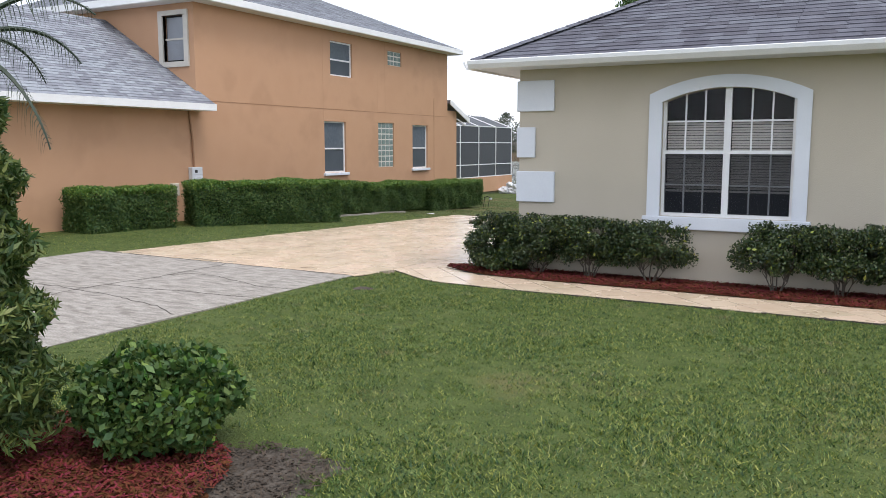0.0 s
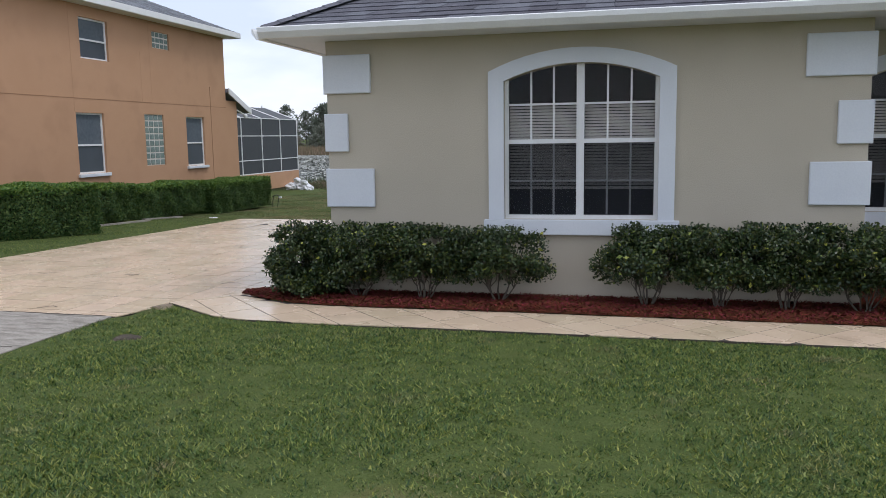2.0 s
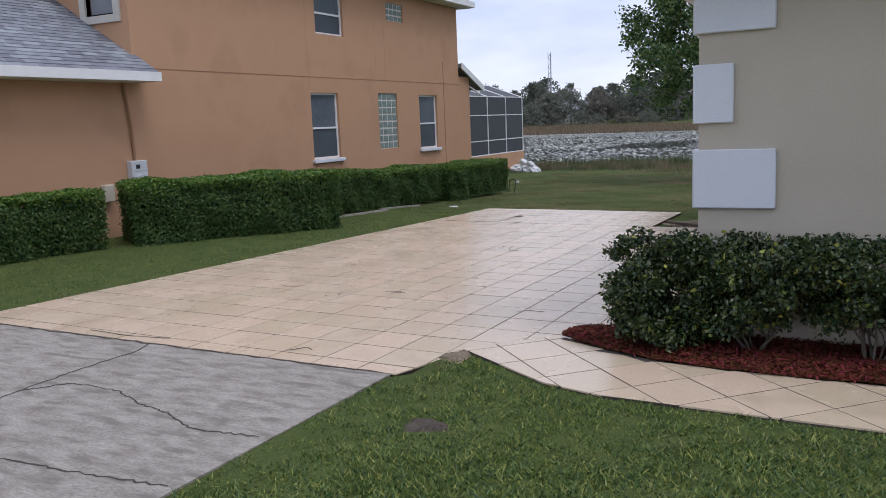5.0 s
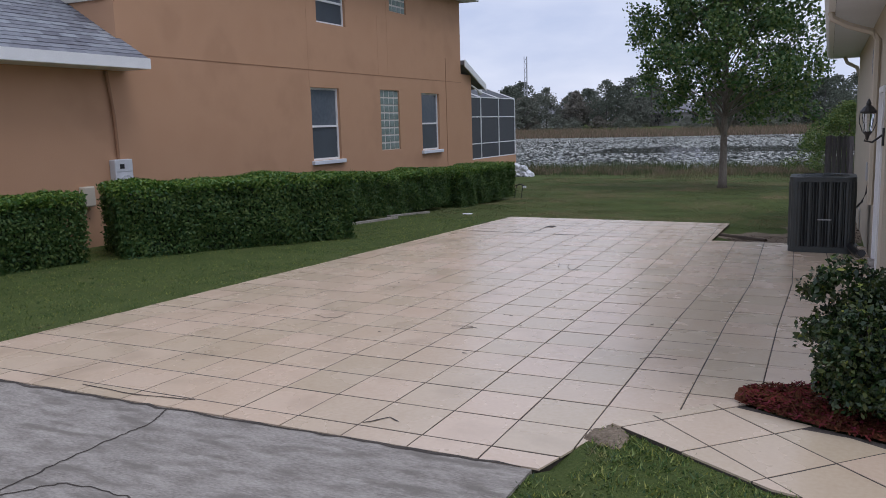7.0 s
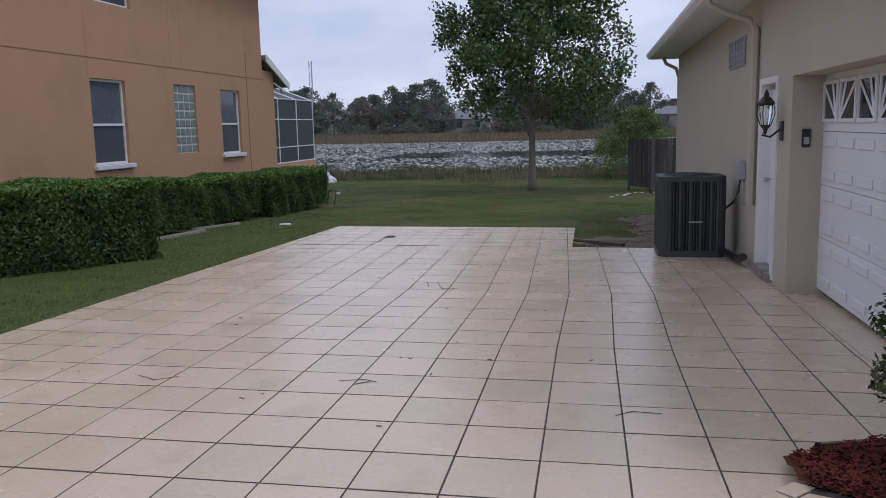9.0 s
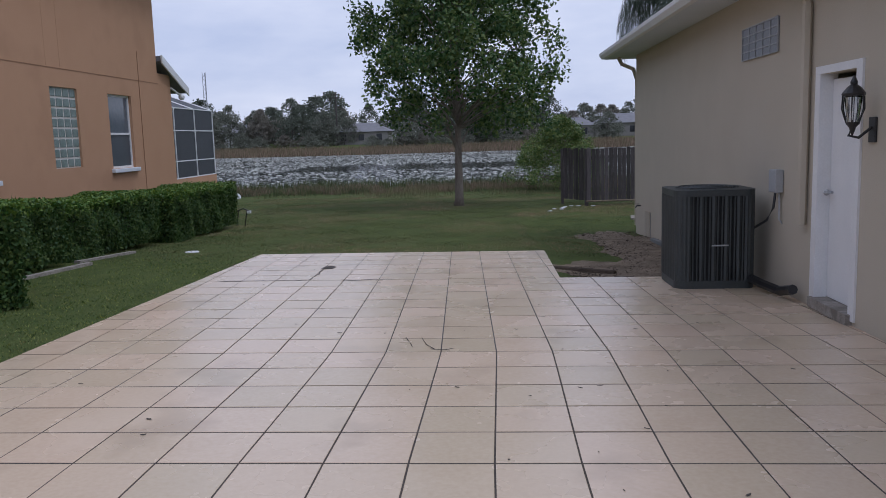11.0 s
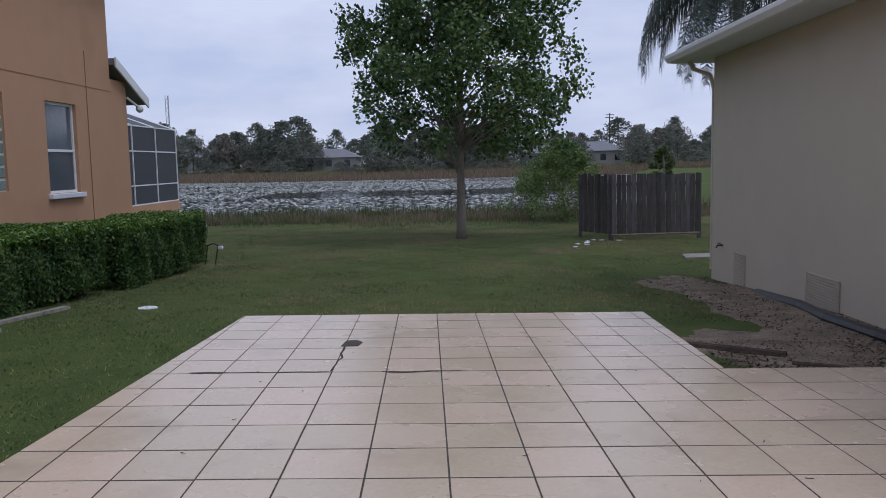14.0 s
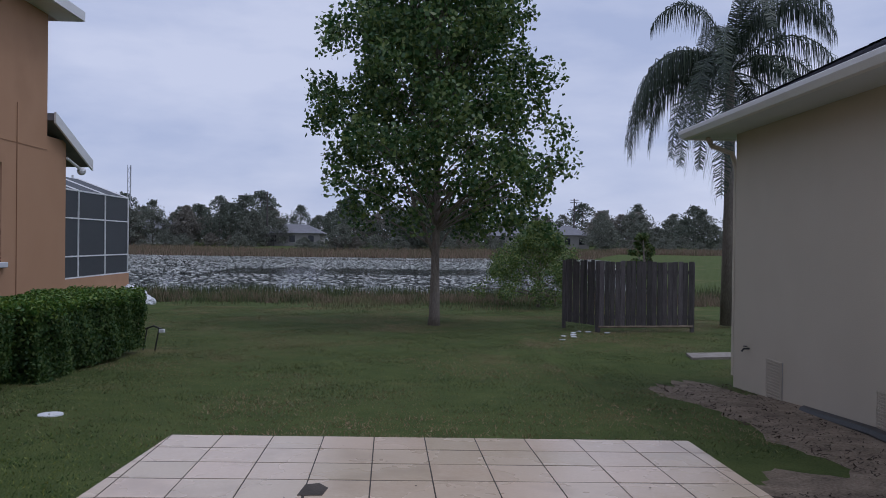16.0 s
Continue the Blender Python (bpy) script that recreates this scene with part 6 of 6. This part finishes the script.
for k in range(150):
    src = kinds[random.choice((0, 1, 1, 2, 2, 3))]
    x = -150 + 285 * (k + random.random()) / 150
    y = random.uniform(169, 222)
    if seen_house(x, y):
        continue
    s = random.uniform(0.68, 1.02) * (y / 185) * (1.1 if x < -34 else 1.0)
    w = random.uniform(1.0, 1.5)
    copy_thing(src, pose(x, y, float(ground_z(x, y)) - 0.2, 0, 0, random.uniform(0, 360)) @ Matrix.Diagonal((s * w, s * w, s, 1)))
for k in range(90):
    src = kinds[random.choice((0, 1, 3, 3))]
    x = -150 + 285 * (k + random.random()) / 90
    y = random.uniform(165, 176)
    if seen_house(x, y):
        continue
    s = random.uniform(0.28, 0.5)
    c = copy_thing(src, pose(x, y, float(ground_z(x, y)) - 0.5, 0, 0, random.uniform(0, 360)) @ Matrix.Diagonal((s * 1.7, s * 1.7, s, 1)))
    c["label"], c["category"], c["group"] = "low grey-green bush on the far shore", "bush", "bushes on the far shore"


def far_house(x, y, w, d, h, wall, label):
    z = float(ground_z(x, y))
    root = thing("lake_house", (x, y, z), label, "house", "houses on the far shore")
    part("wall", boxed(x - w / 2, x + w / 2, y, y + d, z - 0.5, z + h), wall, root)
    bm = bmesh.new()
    e = 0.6
    vv = [bm.verts.new(c) for c in ((x - w / 2 - e, y - e, z + h), (x + w / 2 + e, y - e, z + h), (x + w / 2 + e, y + d + e, z + h), (x - w / 2 - e, y + d + e, z + h), (x - w * 0.22, y + d / 2, z + h + d * 0.22), (x + w * 0.22, y + d / 2, z + h + d * 0.22))]
    for q in ((0, 1, 5, 4), (1, 2, 5), (2, 3, 4, 5), (3, 0, 4), (3, 2, 1, 0)):
        bm.faces.new([vv[i] for i in q])
    part("roof", bm, M_FARROOF, root)
    m = max(2, int(w / 3.2))
    for i in range(m):
        c = x - w / 2 + w * (i + 0.5) / m
        part("window", boxed(c - 0.6, c + 0.6, y - 0.05, y + 0.02, z + 0.9, z + 2.3), M_GLASS, root)


far_house(-31, 180, 12, 9, 2.8, M_FARWALL, "grey-roofed lakeside house with white porch")
far_house(16, 178, 8, 8, 2.8, M_FARWALL, "small white lakeside house among trees")
far_house(28, 186, 13, 10, 3.0, M_FARWALL, "broad grey-roofed lakeside house")
far_house(-63, 186, 14, 10, 3.2, M_TRIMW, "white lakeside house among trees")
far_house(-3, 190, 12, 10, 3.2, M_FARWALL, "tan lakeside house behind trees")
pole = thing("utility_pole", (-36, 178, 0), "tall wooden utility pole with crossarms", "utility pole", "utility poles")
part("shaft", tube(bmesh.new(), [(-36, 178, 0), (-36, 178, 11.6)], 0.22, 0.15), M_FARBARK, pole)
for z in (10.6, 11.2):
    part("crossarm", boxed(-37, -35, 177.9, 178.1, z, z + 0.15), M_FARBARK, pole)
copy_thing(pole, pose(33, 196, 0.6))
mast = thing("lattice_mast", (-66, 180, 0), "tall thin lattice radio mast beyond the lake", "radio mast")
for dx, dy in ((0, 0), (0.7, 0), (0.35, 0.6)):
    part("leg", tube(bmesh.new(), [(-66 + dx, 180 + dy, 0), (-66 + dx, 180 + dy, 17.2)], 0.07, sides=4), M_GREY, mast)
for k in range(17):
    part("brace", tube(bmesh.new(), [(-66 + (k % 2) * 0.7, 180, k), (-66 + ((k + 1) % 2) * 0.7, 180, k + 1)], 0.05, sides=4), M_GREY, mast)


# ---- grass ----
def lawn(name, count, x0, x1, y0, y1, h, w, label, material=None):
    x, y = rng.uniform(x0, x1, count), rng.uniform(y0, y1, count)
    ok = ~((x > -7.5) & (x < -1.9) & (y < -1.8))
    le = -7.02 + (y + 1.83) * (0.32 / 12.6)
    ok &= ~((x > le) & (x < -1.7) & (y > -1.9) & (y < 8.04)) & ~((x > le) & (x < -2.21) & (y < 10.82) & (y > -1.9))
    ok &= ~((x > -1.70) & (y > ramp(x, [(-1.66, -1.08), (-0.75, -1.68), (-0.3, -1.80), (0.6, -1.83), (6, -1.95), (14, -2.1)])) & (y < 8.04))
    ok &= ~((x > 0) & (y > -1) & (y < 15.5))
    ok &= ~((x < -11.85) & (y < 21.3)) & ~((((x + 1.16) / 0.2) ** 2 + ((y + 2.66) / 0.16) ** 2) < rng.uniform(0.2, 1.1, count))
    ok &= ~((((x - 1.1) / 1.2) ** 2 + ((y + 8.55) / 0.8) ** 2) < 0.75 + 0.35 * rng.uniform(0, 1, count))
    bare = (((x + 1.2) / 1.1) ** 2 + ((y - 9.15) / 1.3) ** 2 < rng.uniform(0.6, 1.3, count)) | ((x > -1.2 + rng.normal(0, 0.15, count)) & (y > 9) & (y < 16.2) & (x < 0.2))
    ok &= ~(bare & (rng.uniform(0, 1, count) < 0.82))
    thin = 0.5 + 0.5 * np.sin(x * 1.3 + 2 * np.sin(y * 0.7)) * np.cos(y * 1.1 + np.sin(x * 0.9))
    ok &= rng.uniform(0, 1, count) < 0.4 + 0.6 * thin
    x, y = x[ok], y[ok]
    clump = 0.75 + 0.35 * np.sin(x * 9 + 2 * np.sin(y * 7)) * np.sin(y * 11 + 1.5 * np.sin(x * 6)) + 0.2 * np.sin(x * 23 + y * 5) * np.sin(y * 27 - x * 4)
    ob = blades(name, np.column_stack([x, y]), ground_z(x, y) - 0.004, h * clump, w, material or M_GRASS, 0.8)
    return tagged(ob, label, "grass", kind="stuff")


lawn("grass_front", 560000, -1.95, 9.5, -10.5, -0.9, 0.034, 0.0125, "short green front lawn grass")
lawn("grass_tufts", 110000, -1.95, 9.5, -10.5, -0.9, 0.034, 0.010, "pale tufts in the front lawn", M_GRASSL)
lawn("grass_side", 90000, -11.8, -6.8, -4, 11, 0.028, 0.011, "short green grass strip beside the patio")
lawn("grass_back", 330000, -13, 5, 10.5, 34, 0.03, 0.016, "short green back lawn grass with dry patches", M_GRASSB)

# leaf litter on the bare dirt
n = 2600
lx = np.concatenate([rng.uniform(-2.1, -0.1, n // 2), rng.uniform(-1.2, -0.02, n - n // 2)])
ly = np.concatenate([rng.uniform(7.85, 9.4, n // 2), rng.uniform(9, 15.5, n - n // 2)])
litter = chips("leaf_litter", np.column_stack([lx, ly]), ground_z(lx, ly) + 0.022, 0.04, M_TIMBER, None)
tagged(litter, "dry dead leaves and twigs on bare dirt", "leaf litter", kind="stuff")
